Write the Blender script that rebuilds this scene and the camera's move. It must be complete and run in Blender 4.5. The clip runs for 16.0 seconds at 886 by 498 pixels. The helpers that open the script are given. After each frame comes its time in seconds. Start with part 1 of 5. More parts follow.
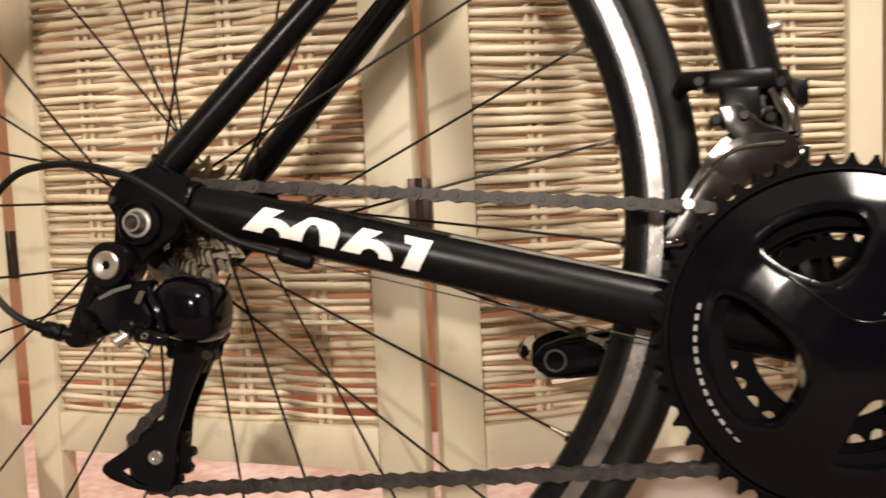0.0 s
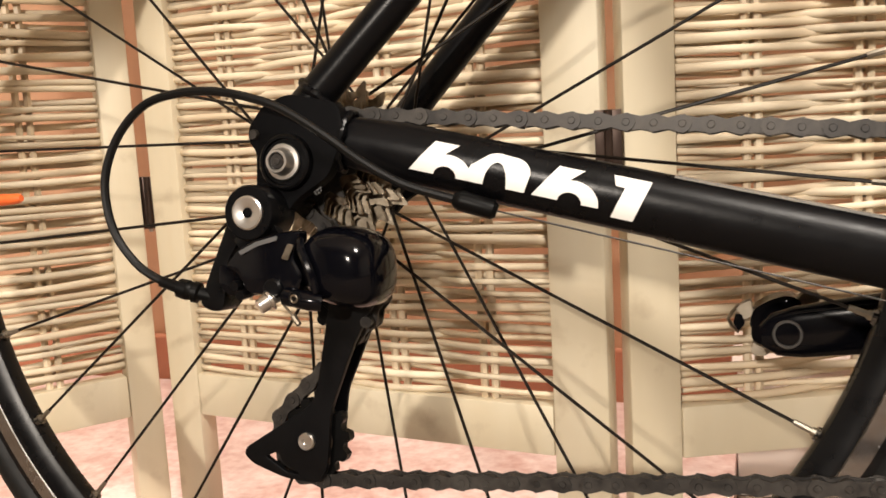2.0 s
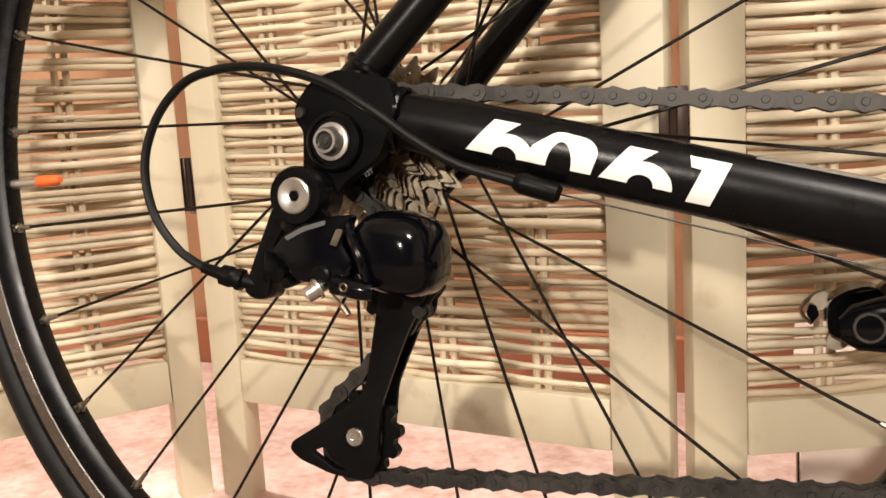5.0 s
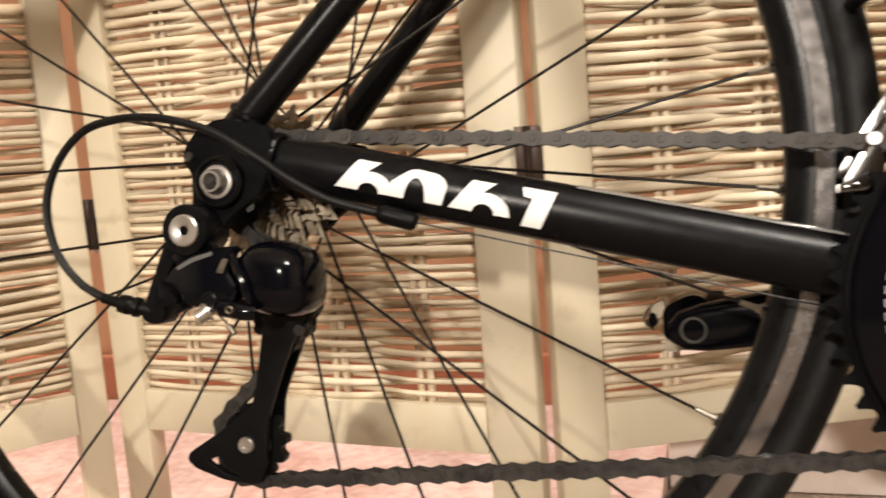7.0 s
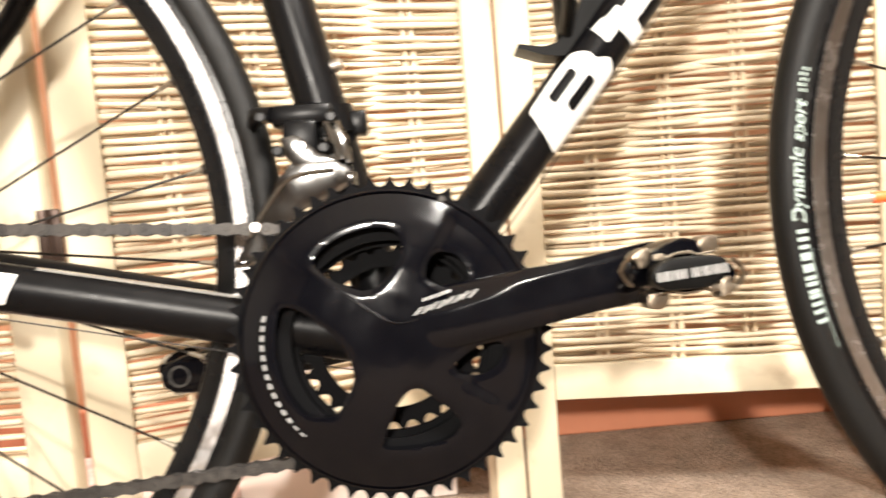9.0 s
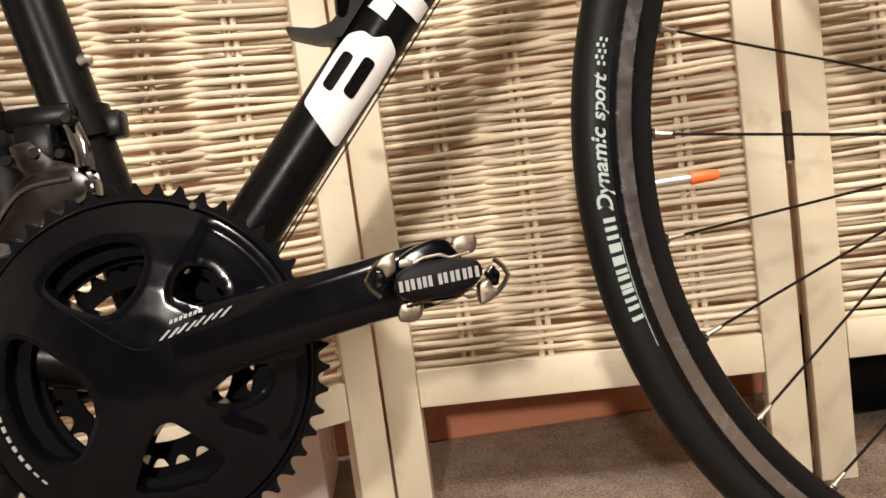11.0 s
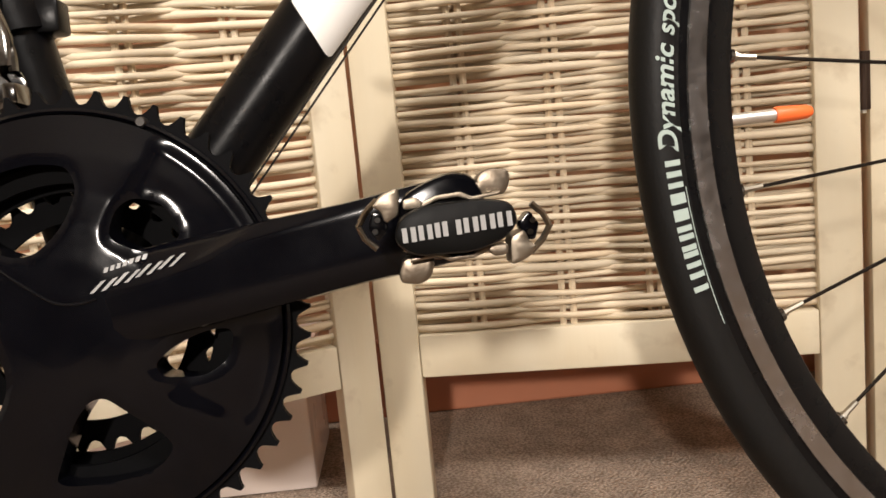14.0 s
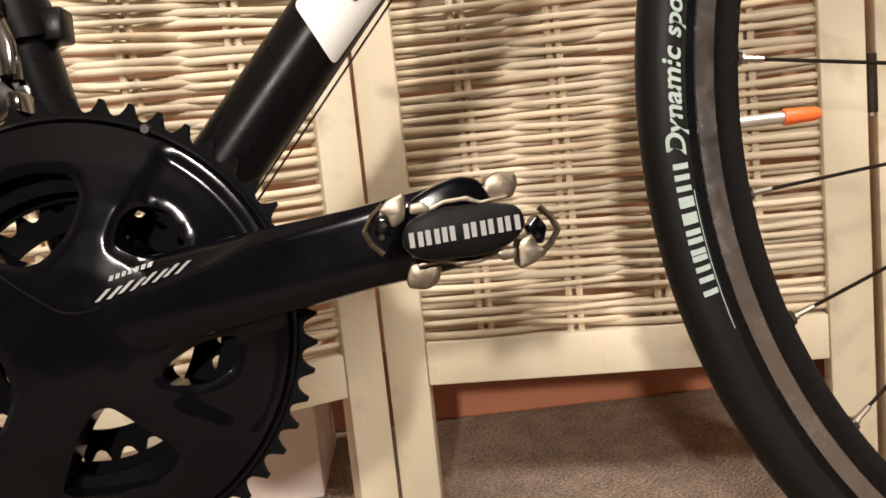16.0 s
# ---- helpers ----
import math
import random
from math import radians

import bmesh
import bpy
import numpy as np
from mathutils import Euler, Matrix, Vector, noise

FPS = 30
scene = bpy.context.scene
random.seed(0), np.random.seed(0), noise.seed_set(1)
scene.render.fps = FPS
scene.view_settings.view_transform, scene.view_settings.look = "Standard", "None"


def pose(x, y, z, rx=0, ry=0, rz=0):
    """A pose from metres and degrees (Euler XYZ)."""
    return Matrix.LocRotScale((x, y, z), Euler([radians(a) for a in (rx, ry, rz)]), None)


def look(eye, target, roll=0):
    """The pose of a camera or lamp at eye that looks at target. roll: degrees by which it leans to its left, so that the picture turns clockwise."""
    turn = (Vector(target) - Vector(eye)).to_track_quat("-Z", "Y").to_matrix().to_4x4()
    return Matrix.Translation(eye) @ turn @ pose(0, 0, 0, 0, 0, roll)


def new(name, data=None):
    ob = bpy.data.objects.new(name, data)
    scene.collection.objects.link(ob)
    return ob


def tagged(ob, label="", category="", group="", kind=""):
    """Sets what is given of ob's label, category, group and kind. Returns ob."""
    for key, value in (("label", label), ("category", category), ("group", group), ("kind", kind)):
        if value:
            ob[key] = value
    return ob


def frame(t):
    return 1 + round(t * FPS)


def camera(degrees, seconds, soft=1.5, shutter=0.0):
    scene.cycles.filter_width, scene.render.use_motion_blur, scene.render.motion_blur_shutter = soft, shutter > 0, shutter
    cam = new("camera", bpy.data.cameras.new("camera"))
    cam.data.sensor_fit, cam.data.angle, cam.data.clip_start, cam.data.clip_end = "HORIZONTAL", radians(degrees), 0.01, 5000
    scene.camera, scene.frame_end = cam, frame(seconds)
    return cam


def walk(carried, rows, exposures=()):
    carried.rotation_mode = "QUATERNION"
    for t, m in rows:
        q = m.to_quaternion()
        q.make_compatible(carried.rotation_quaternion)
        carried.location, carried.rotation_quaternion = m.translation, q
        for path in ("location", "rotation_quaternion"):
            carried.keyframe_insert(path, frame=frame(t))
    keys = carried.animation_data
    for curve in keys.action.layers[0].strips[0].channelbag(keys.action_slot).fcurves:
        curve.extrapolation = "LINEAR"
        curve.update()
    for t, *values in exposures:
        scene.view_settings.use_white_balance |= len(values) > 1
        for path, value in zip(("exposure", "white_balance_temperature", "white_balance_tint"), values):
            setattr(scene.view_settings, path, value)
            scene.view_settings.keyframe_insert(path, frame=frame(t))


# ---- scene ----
cam = camera(53.0, 16.0, soft=1.6, shutter=0.5)
PATH = [
    (0.0, -0.1068, -0.5240, 0.3648, 84.81, 2.51, 11.41),
    (0.5, -0.1274, -0.4980, 0.3601, 84.45, 2.62, 14.74),
    (1.0, -0.1449, -0.4747, 0.3519, 83.92, 3.05, 16.71),
    (1.5, -0.1608, -0.4525, 0.3543, 83.19, 2.55, 18.45),
    (2.0, -0.1705, -0.4299, 0.3533, 82.14, 3.17, 19.38),
    (2.5, -0.1789, -0.4171, 0.3545, 82.15, 3.01, 20.56),
    (3.0, -0.1833, -0.4099, 0.3528, 82.10, 3.30, 21.26),
    (3.5, -0.1869, -0.4067, 0.3510, 81.58, 3.29, 21.60),
    (4.0, -0.1904, -0.4056, 0.3522, 81.07, 3.20, 21.87),
    (6.5, -0.1701, -0.4325, 0.3511, 81.71, 4.28, 19.98),
    (7.0, -0.1448, -0.4564, 0.3538, 82.92, 4.37, 16.32),
    (7.5, -0.1183, -0.4823, 0.3599, 82.61, 4.46, 12.29),
    (8.0, -0.0652, -0.5166, 0.3719, 83.79, 4.40, 8.21),
    (8.5, -0.0171, -0.5451, 0.3664, 85.30, 4.20, 2.94),
    (9.0, 0.0324, -0.5635, 0.3696, 84.42, 4.71, -1.59),
    (9.5, 0.0811, -0.5579, 0.3719, 83.67, 5.96, -4.93),
    (12.0, 0.1626, -0.4556, 0.3495, 83.50, 8.37, -2.49),
    (12.5, 0.1544, -0.4301, 0.3477, 82.19, 7.19, -2.46),
    (13.0, 0.1536, -0.4151, 0.3483, 81.63, 6.01, -3.07),
    (13.5, 0.1529, -0.4062, 0.3440, 81.06, 5.57, -2.95),
    (14.0, 0.1541, -0.4002, 0.3420, 80.84, 5.37, -2.77),
    (14.5, 0.1550, -0.3969, 0.3392, 80.95, 5.55, -2.76),
    (15.0, 0.1540, -0.3964, 0.3402, 81.10, 5.67, -2.68),
    (15.5, 0.1529, -0.3962, 0.3401, 81.24, 5.74, -2.58),
    (16.0, 0.1533, -0.3975, 0.3404, 81.41, 5.87, -2.51),
]
EXPOSURES = [(0.0, -0.21, 6480, 12), (1.0, -0.02, 6480, 12), (4.0, -0.02, 6450, 12), (6.5, 0.0, 6450, 12), (7.5, -0.03, 6420, 12), (8.0, 0.0, 6400, 12), (8.5, 0.45, 6400, 12), (9.0, 1.02, 6200, 10), (9.5, 0.42, 6220, 12), (12.0, -0.08, 6280, 13), (16.0, -0.10, 6280, 13)]
walk(cam, [(t, pose(x, y, z, rx, ry, rz)) for t, x, y, z, rx, ry, rz in PATH], EXPOSURES)

# ---- light ----
world = bpy.data.worlds.new("world")
scene.world = world
world.use_nodes = True
world.node_tree.nodes["Background"].inputs[0].default_value = (1.0, 0.86, 0.7, 1)
world.node_tree.nodes["Background"].inputs[1].default_value = 0.02


def lamp(name, at, to, size, watts, colour):
    data = bpy.data.lights.new(name, "AREA")
    data.shape, data.size, data.energy, data.color = "DISK", size, watts, colour
    ob = new(name, data)
    ob.matrix_world = look(at, to)
    return ob


lamp("standing_lamp_light", (-0.28, -3.1, 1.36), (0.0, 0.2, 0.25), 0.15, 82, (1.0, 0.90, 0.77))
lamp("ceiling_lamp_light", (0.95, -1.45, 2.30), (0.0, 0.1, 0.3), 0.55, 88, (1.0, 0.92, 0.81))
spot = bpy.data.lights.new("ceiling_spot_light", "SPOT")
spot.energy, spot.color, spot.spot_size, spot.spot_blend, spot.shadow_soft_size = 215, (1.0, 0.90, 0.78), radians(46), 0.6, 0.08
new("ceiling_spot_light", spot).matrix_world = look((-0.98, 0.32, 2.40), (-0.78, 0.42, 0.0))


# ---- materials ----
def rgba(c):
    return (c[0], c[1], c[2], 1)


def mat(name, colour, rough=0.5, metal=0.0, dark=None, scale=30.0, detail=4.0, amount=0.5, bump=0.0, bump_scale=200.0, coat=0.0, wear=0.0, stretch=None, per_piece=0.0, spec=0.5, specks=None):
    m = bpy.data.materials.new(name)
    m.use_nodes = True
    nt = m.node_tree
    b = nt.nodes["Principled BSDF"]
    b.inputs["Roughness"].default_value, b.inputs["Metallic"].default_value = rough, metal
    b.inputs["Coat Weight"].default_value = coat
    b.inputs["Specular IOR Level"].default_value = spec
    b.inputs["Coat Roughness"].default_value = 0.08
    co = nt.nodes.new("ShaderNodeTexCoord")
    vec = co.outputs["Object"]
    if stretch:
        mp = nt.nodes.new("ShaderNodeMapping")
        mp.inputs["Scale"].default_value = stretch
        nt.links.new(vec, mp.inputs[0])
        vec = mp.outputs[0]
    if per_piece:
        info = nt.nodes.new("ShaderNodeObjectInfo")
        add = nt.nodes.new("ShaderNodeVectorMath")
        add.operation = "ADD"
        sc = nt.nodes.new("ShaderNodeMath")
        sc.operation = "MULTIPLY"
        sc.inputs[1].default_value = 17.0
        nt.links.new(info.outputs["Random"], sc.inputs[0])
        nt.links.new(vec, add.inputs[0])
        nt.links.new(sc.outputs[0], add.inputs[1])
        vec = add.outputs[0]
    no = nt.nodes.new("ShaderNodeTexNoise")
    no.inputs["Scale"].default_value, no.inputs["Detail"].default_value = scale, detail
    nt.links.new(vec, no.inputs["Vector"])
    big = nt.nodes.new("ShaderNodeTexNoise")
    big.inputs["Scale"].default_value, big.inputs["Detail"].default_value = scale * 0.13, 3
    nt.links.new(vec, big.inputs["Vector"])
    ad = nt.nodes.new("ShaderNodeMath")
    ad.operation = "ADD"
    nt.links.new(no.outputs[0], ad.inputs[0])
    nt.links.new(big.outputs[0], ad.inputs[1])
    rng = nt.nodes.new("ShaderNodeMapRange")
    rng.inputs[1].default_value, rng.inputs[2].default_value = 0.75, 1.25
    nt.links.new(ad.outputs[0], rng.inputs[0])
    mix = nt.nodes.new("ShaderNodeMix")
    mix.data_type = "RGBA"
    d = dark or tuple(v * (1 - 0.4 * amount) for v in colour)
    mix.inputs[6].default_value, mix.inputs[7].default_value = rgba(d), rgba(colour)
    nt.links.new(rng.outputs[0], mix.inputs[0])
    out = mix.outputs[2]
    if per_piece:
        hs = nt.nodes.new("ShaderNodeHueSaturation")
        r2 = nt.nodes.new("ShaderNodeMapRange")
        r2.inputs[3].default_value, r2.inputs[4].default_value = 1 - per_piece, 1 + per_piece * 0.6
        nt.links.new(info.outputs["Random"], r2.inputs[0])
        nt.links.new(r2.outputs[0], hs.inputs["Value"])
        nt.links.new(out, hs.inputs["Color"])
        out = hs.outputs[0]
    if specks:
        sn = nt.nodes.new("ShaderNodeTexNoise")
        sn.inputs["Scale"].default_value, sn.inputs["Detail"].default_value = 26, 6
        nt.links.new(co.outputs["Object"], sn.inputs["Vector"])
        sm = nt.nodes.new("ShaderNodeMapRange")
        sm.inputs[1].default_value, sm.inputs[2].default_value, sm.inputs[4].default_value = 0.60, 0.78, 0.75
        nt.links.new(sn.outputs[0], sm.inputs[0])
        sx = nt.nodes.new("ShaderNodeMix")
        sx.data_type = "RGBA"
        sx.inputs[7].default_value = rgba(specks)
        nt.links.new(sm.outputs[0], sx.inputs[0])
        nt.links.new(out, sx.inputs[6])
        out = sx.outputs[2]
    nt.links.new(out, b.inputs["Base Color"])
    rr = nt.nodes.new("ShaderNodeMapRange")
    rr.inputs[3].default_value, rr.inputs[4].default_value = max(0.02, rough - 0.12 * (wear + 0.4)), min(1, rough + 0.12 * (wear + 0.4))
    nt.links.new(rng.outputs[0], rr.inputs[0])
    nt.links.new(rr.outputs[0], b.inputs["Roughness"])
    if bump:
        bn = nt.nodes.new("ShaderNodeTexNoise")
        bn.inputs["Scale"].default_value, bn.inputs["Detail"].default_value = bump_scale, 3
        nt.links.new(vec, bn.inputs["Vector"])
        bu = nt.nodes.new("ShaderNodeBump")
        bu.inputs["Strength"].default_value, bu.inputs["Distance"].default_value = bump, 0.002
        nt.links.new(bn.outputs[0], bu.inputs["Height"])
        nt.links.new(bu.outputs[0], b.inputs["Normal"])
    return m


M_CREAM = mat("cream_painted_wood", (0.72, 0.65, 0.50), 0.46, dark=(0.65, 0.56, 0.395), scale=18, amount=0.6, bump=0.25, bump_scale=60, stretch=(1, 1, 0.12), wear=0.5, specks=(0.42, 0.33, 0.22))
M_CANE = mat("peeled_willow", (0.79, 0.695, 0.53), 0.55, dark=(0.65, 0.525, 0.365), scale=45, amount=0.8, bump=0.35, bump_scale=160, stretch=(0.12, 1, 1), per_piece=0.20, spec=0.28)
M_UPRIGHT = mat("willow_upright", (0.80, 0.69, 0.52), 0.45, dark=(0.62, 0.49, 0.33), scale=40, bump=0.3, bump_scale=150, stretch=(1, 1, 0.1), per_piece=0.12)
M_WALL = mat("terracotta_wall_paint", (0.60, 0.36, 0.22), 0.7, dark=(0.50, 0.27, 0.16), scale=9, bump=0.2, bump_scale=90)
M_SKIRT = mat("terracotta_gloss_wood", (0.50, 0.20, 0.11), 0.45, dark=(0.40, 0.15, 0.08), scale=14, stretch=(0.15, 1, 1), bump=0.15, bump_scale=80)
# pale tone for unseen surfaces that bounce fill light onto the screen
M_BOUNCE = mat("pale_bounce_tone", (0.66, 0.63, 0.57), 0.8, scale=6, amount=0.25, bump=0.1)
# tone of the unseen front wall, kept dark so gloss black reflects less
M_DIM_REFLECT = mat("dim_reflection_tone", (0.24, 0.225, 0.215), 0.8, scale=6, amount=0.25, bump=0.1)
def carpet_material():
    m = bpy.data.materials.new("beige_loop_pile")
    m.use_nodes = True
    nt = m.node_tree
    p = nt.nodes["Principled BSDF"]
    p.inputs["Roughness"].default_value, p.inputs["Specular IOR Level"].default_value = 0.95, 0.08
    co = nt.nodes.new("ShaderNodeTexCoord")
    mp = nt.nodes.new("ShaderNodeMapping")
    mp.inputs["Scale"].default_value = (1.0, 1.35, 1.0)
    nt.links.new(co.outputs["Object"], mp.inputs[0])
    v = nt.nodes.new("ShaderNodeTexVoronoi")
    v.inputs["Scale"].default_value = 330
    nt.links.new(mp.outputs[0], v.inputs["Vector"])
    n = nt.nodes.new("ShaderNodeTexNoise")
    n.inputs["Scale"].default_value, n.inputs["Detail"].default_value = 34, 5
    nt.links.new(co.outputs["Object"], n.inputs["Vector"])
    r = nt.nodes.new("ShaderNodeMapRange")
    r.inputs[1].default_value, r.inputs[2].default_value, r.inputs[3].default_value, r.inputs[4].default_value = 0.05, 0.75, 1.0, 0.0
    nt.links.new(v.outputs["Distance"], r.inputs[0])
    mx = nt.nodes.new("ShaderNodeMix")
    mx.data_type = "RGBA"
    mx.inputs[6].default_value, mx.inputs[7].default_value = (0.22, 0.168, 0.125, 1), (0.48, 0.385, 0.31, 1)
    nt.links.new(r.outputs[0], mx.inputs[0])
    hs = nt.nodes.new("ShaderNodeHueSaturation")
    r2 = nt.nodes.new("ShaderNodeMapRange")
    r2.inputs[1].default_value, r2.inputs[2].default_value, r2.inputs[3].default_value, r2.inputs[4].default_value = 0.3, 0.7, 0.72, 1.15
    nt.links.new(n.outputs[0], r2.inputs[0])
    nt.links.new(r2.outputs[0], hs.inputs["Value"])
    nt.links.new(mx.outputs[2], hs.inputs["Color"])
    nt.links.new(hs.outputs[0], p.inputs["Base Color"])
    bu = nt.nodes.new("ShaderNodeBump")
    bu.inputs["Strength"].default_value, bu.inputs["Distance"].default_value = 0.8, 0.003
    nt.links.new(r.outputs[0], bu.inputs["Height"])
    nt.links.new(bu.outputs[0], p.inputs["Normal"])
    return m


M_CARPET = carpet_material()
M_CAGE = mat("polished_cage_steel", (0.19, 0.187, 0.182), 0.13, metal=1.0, scale=60, amount=0.3)
M_RING = mat("black_chainring_alloy", (0.003, 0.003, 0.0035), 0.6, scale=120, spec=0.05)
M_ALU = mat("brushed_alloy", (0.80, 0.78, 0.74), 0.42, metal=1.0, scale=90, amount=0.2)
M_MARK = mat("light_grey_ink", (0.29, 0.29, 0.288), 0.45, scale=60, amount=0.1)
M_HEARTH = mat("pale_pink_marble", (0.85, 0.70, 0.65), 0.35, dark=(0.60, 0.38, 0.335), scale=95, detail=12, bump=0.06)
M_WHITE = mat("pinkish_white_laminate", (0.83, 0.73, 0.67), 0.3, scale=8, amount=0.15)
M_BLACK_MATT = mat("matt_black_frame_paint", (0.003, 0.003, 0.0036), 0.30, scale=90, amount=0.4, bump=0.03, bump_scale=500, spec=0.15)
M_BLACK_GLOSS = mat("gloss_black_alloy", (0.0020, 0.0021, 0.0034), 0.13, scale=60, amount=0.5, wear=0.0, spec=0.22)
M_BLACK_DEEP = mat("black_anodised_alloy", (0.003, 0.003, 0.0035), 0.32, metal=0.0, scale=120, bump=0.04, bump_scale=400, spec=0.14)
M_PLASTIC = mat("black_plastic", (0.003, 0.003, 0.003), 0.40, scale=80, bump=0.05, spec=0.10)
M_RUBBER = mat("black_tyre_rubber", (0.004, 0.004, 0.004), 0.55, scale=150, bump=0.10, bump_scale=350, amount=0.5, spec=0.26)
M_RIM = mat("black_anodised_rim", (0.003, 0.003, 0.0035), 0.28, scale=100, spec=0.22)
M_TRACK = mat("machined_alloy_brake_track", (0.36, 0.345, 0.34), 0.25, metal=1.0, dark=(0.31, 0.298, 0.292), scale=160)
turned = M_TRACK.node_tree.nodes.new("ShaderNodeTangent")
turned.direction_type, turned.axis = "RADIAL", "Y"
M_TRACK.node_tree.links.new(turned.outputs[0], M_TRACK.node_tree.nodes["Principled BSDF"].inputs["Tangent"])
M_TRACK.node_tree.nodes["Principled BSDF"].inputs["Anisotropic"].default_value = 0.7
M_STEEL = mat("polished_steel", (0.62, 0.60, 0.57), 0.30, metal=1.0, scale=80, amount=0.3)
M_SATIN = mat("satin_nickel", (0.27, 0.235, 0.185), 0.36, metal=1.0, dark=(0.15, 0.12, 0.09), scale=110, detail=6, bump=0.05, bump_scale=300)
M_CHAIN = mat("grey_oiled_chain_steel", (0.050, 0.045, 0.040), 0.46, metal=0.5, dark=(0.018, 0.016, 0.015), scale=220, per_piece=0.15)
M_SPROCKET = mat("nickel_sprocket_steel", (0.56, 0.48, 0.37), 0.40, metal=0.95, dark=(0.20, 0.16, 0.115), scale=150)
M_CHROME = mat("polished_chrome", (0.80, 0.77, 0.72), 0.10, metal=1.0, scale=80, amount=0.1)
M_SPOKE = mat("black_steel_spoke", (0.010, 0.007, 0.005), 0.4, scale=100, spec=0.16)
M_NIPPLE = mat("brass_nipple", (0.40, 0.37, 0.31), 0.35, metal=1.0, scale=100)
M_INK = mat("white_ink", (0.82, 0.82, 0.80), 0.5, scale=60, amount=0.1)
M_MINT = mat("pale_mint_ink", (0.36, 0.44, 0.41), 0.6, scale=60, amount=0.2)
M_ORANGE = mat("orange_plastic_cap", (0.85, 0.15, 0.03), 0.45, scale=60, amount=0.2)
M_HINGE = mat("dark_bronze_hinge", (0.05, 0.03, 0.022), 0.4, metal=0.6, scale=120)
M_RIM_GREY = mat("grey_ink", (0.10, 0.10, 0.10), 0.4, scale=60, amount=0.3)
# grey base colour stands in for part of the film's lamp reflection
M_FILM = mat("film_with_painted_sheen", (0.20, 0.195, 0.185), 0.16, scale=60, amount=0.2, spec=1.0, coat=1.0)
M_HOUSING = mat("black_cable_housing", (0.004, 0.004, 0.004), 0.42, scale=60, spec=0.2)


# ---- mesh helpers ----
def link(name, bm, material, smooth=True):
    me = bpy.data.meshes.new(name)
    bmesh.ops.recalc_face_normals(bm, faces=bm.faces)
    for f in bm.faces:
        f.smooth = smooth
    if smooth:
        for e in bm.edges:
            if len(e.link_faces) == 2 and e.calc_face_angle(0) > 0.62:
                e.smooth = False
    bm.to_mesh(me)
    bm.free()
    me.materials.append(material)
    return new(name, me)


def part(name, bm, material, parent, label="", smooth=True):
    ob = link(name, bm, material, smooth)
    ob.parent = parent
    return tagged(ob, label) if label else ob


def share(name, mesh, parent, m=None, label=""):
    ob = new(name, mesh)
    ob.parent = parent
    if m is not None:
        ob.matrix_basis = m
    return tagged(ob, label) if label else ob


def add_tube(bm, pts, radius, seg=10, flat=1.0, side=None, caps=True):
    """A tube along points; radius a number or a list; flat squeezes it along the side vector's cross direction."""
    pts = [Vector(p) for p in pts]
    rad = radius if isinstance(radius, (list, tuple)) else [radius] * len(pts)
    rings, ref = [], Vector(side) if side else None
    for i, p in enumerate(pts):
        d = (pts[min(i + 1, len(pts) - 1)] - pts[max(i - 1, 0)]).normalized()
        a = ref if ref is not None else (Vector((0, 1, 0)) if abs(d.y) < 0.9 else Vector((1, 0, 0)))
        u = (a - d * a.dot(d)).normalized()
        if ref is None and i:
            pu = rings[-1][1]
            u = (pu - d * pu.dot(d)).normalized()
        v = d.cross(u)
        ring = [bm.verts.new(p + u * (rad[i] * flat * math.cos(k * 2 * math.pi / seg)) + v * (rad[i] * math.sin(k * 2 * math.pi / seg))) for k in range(seg)]
        rings.append((ring, u))
    for (r0, _), (r1, _) in zip(rings, rings[1:]):
        for k in range(seg):
            bm.faces.new((r0[k], r0[(k + 1) % seg], r1[(k + 1) % seg], r1[k]))
    if caps:
        bm.faces.new(rings[0][0][::-1])
        bm.faces.new(rings[-1][0])
    return bm


def add_lathe(bm, prof, cx, cz, seg=48, closed=False, cy=0.0):
    """Turns a profile of (radius, y) round the y axis through (cx, cz)."""
    rings = []
    for r, y in prof:
        if r < 1e-6:
            rings.append([bm.verts.new((cx, y + cy, cz))])
        else:
            rings.append([bm.verts.new((cx + r * math.cos(k * 2 * math.pi / seg), y + cy, cz + r * math.sin(k * 2 * math.pi / seg))) for k in range(seg)])
    pairs = list(zip(rings, rings[1:])) + ([(rings[-1], rings[0])] if closed else [])
    for a, b in pairs:
        for k in range(seg):
            k2 = (k + 1) % seg
            if len(a) == 1 and len(b) == 1:
                continue
            if len(a) == 1:
                bm.faces.new((a[0], b[k2], b[k]))
            elif len(b) == 1:
                bm.faces.new((a[k], a[k2], b[0]))
            else:
                bm.faces.new((a[k], a[k2], b[k2], b[k]))
    return bm


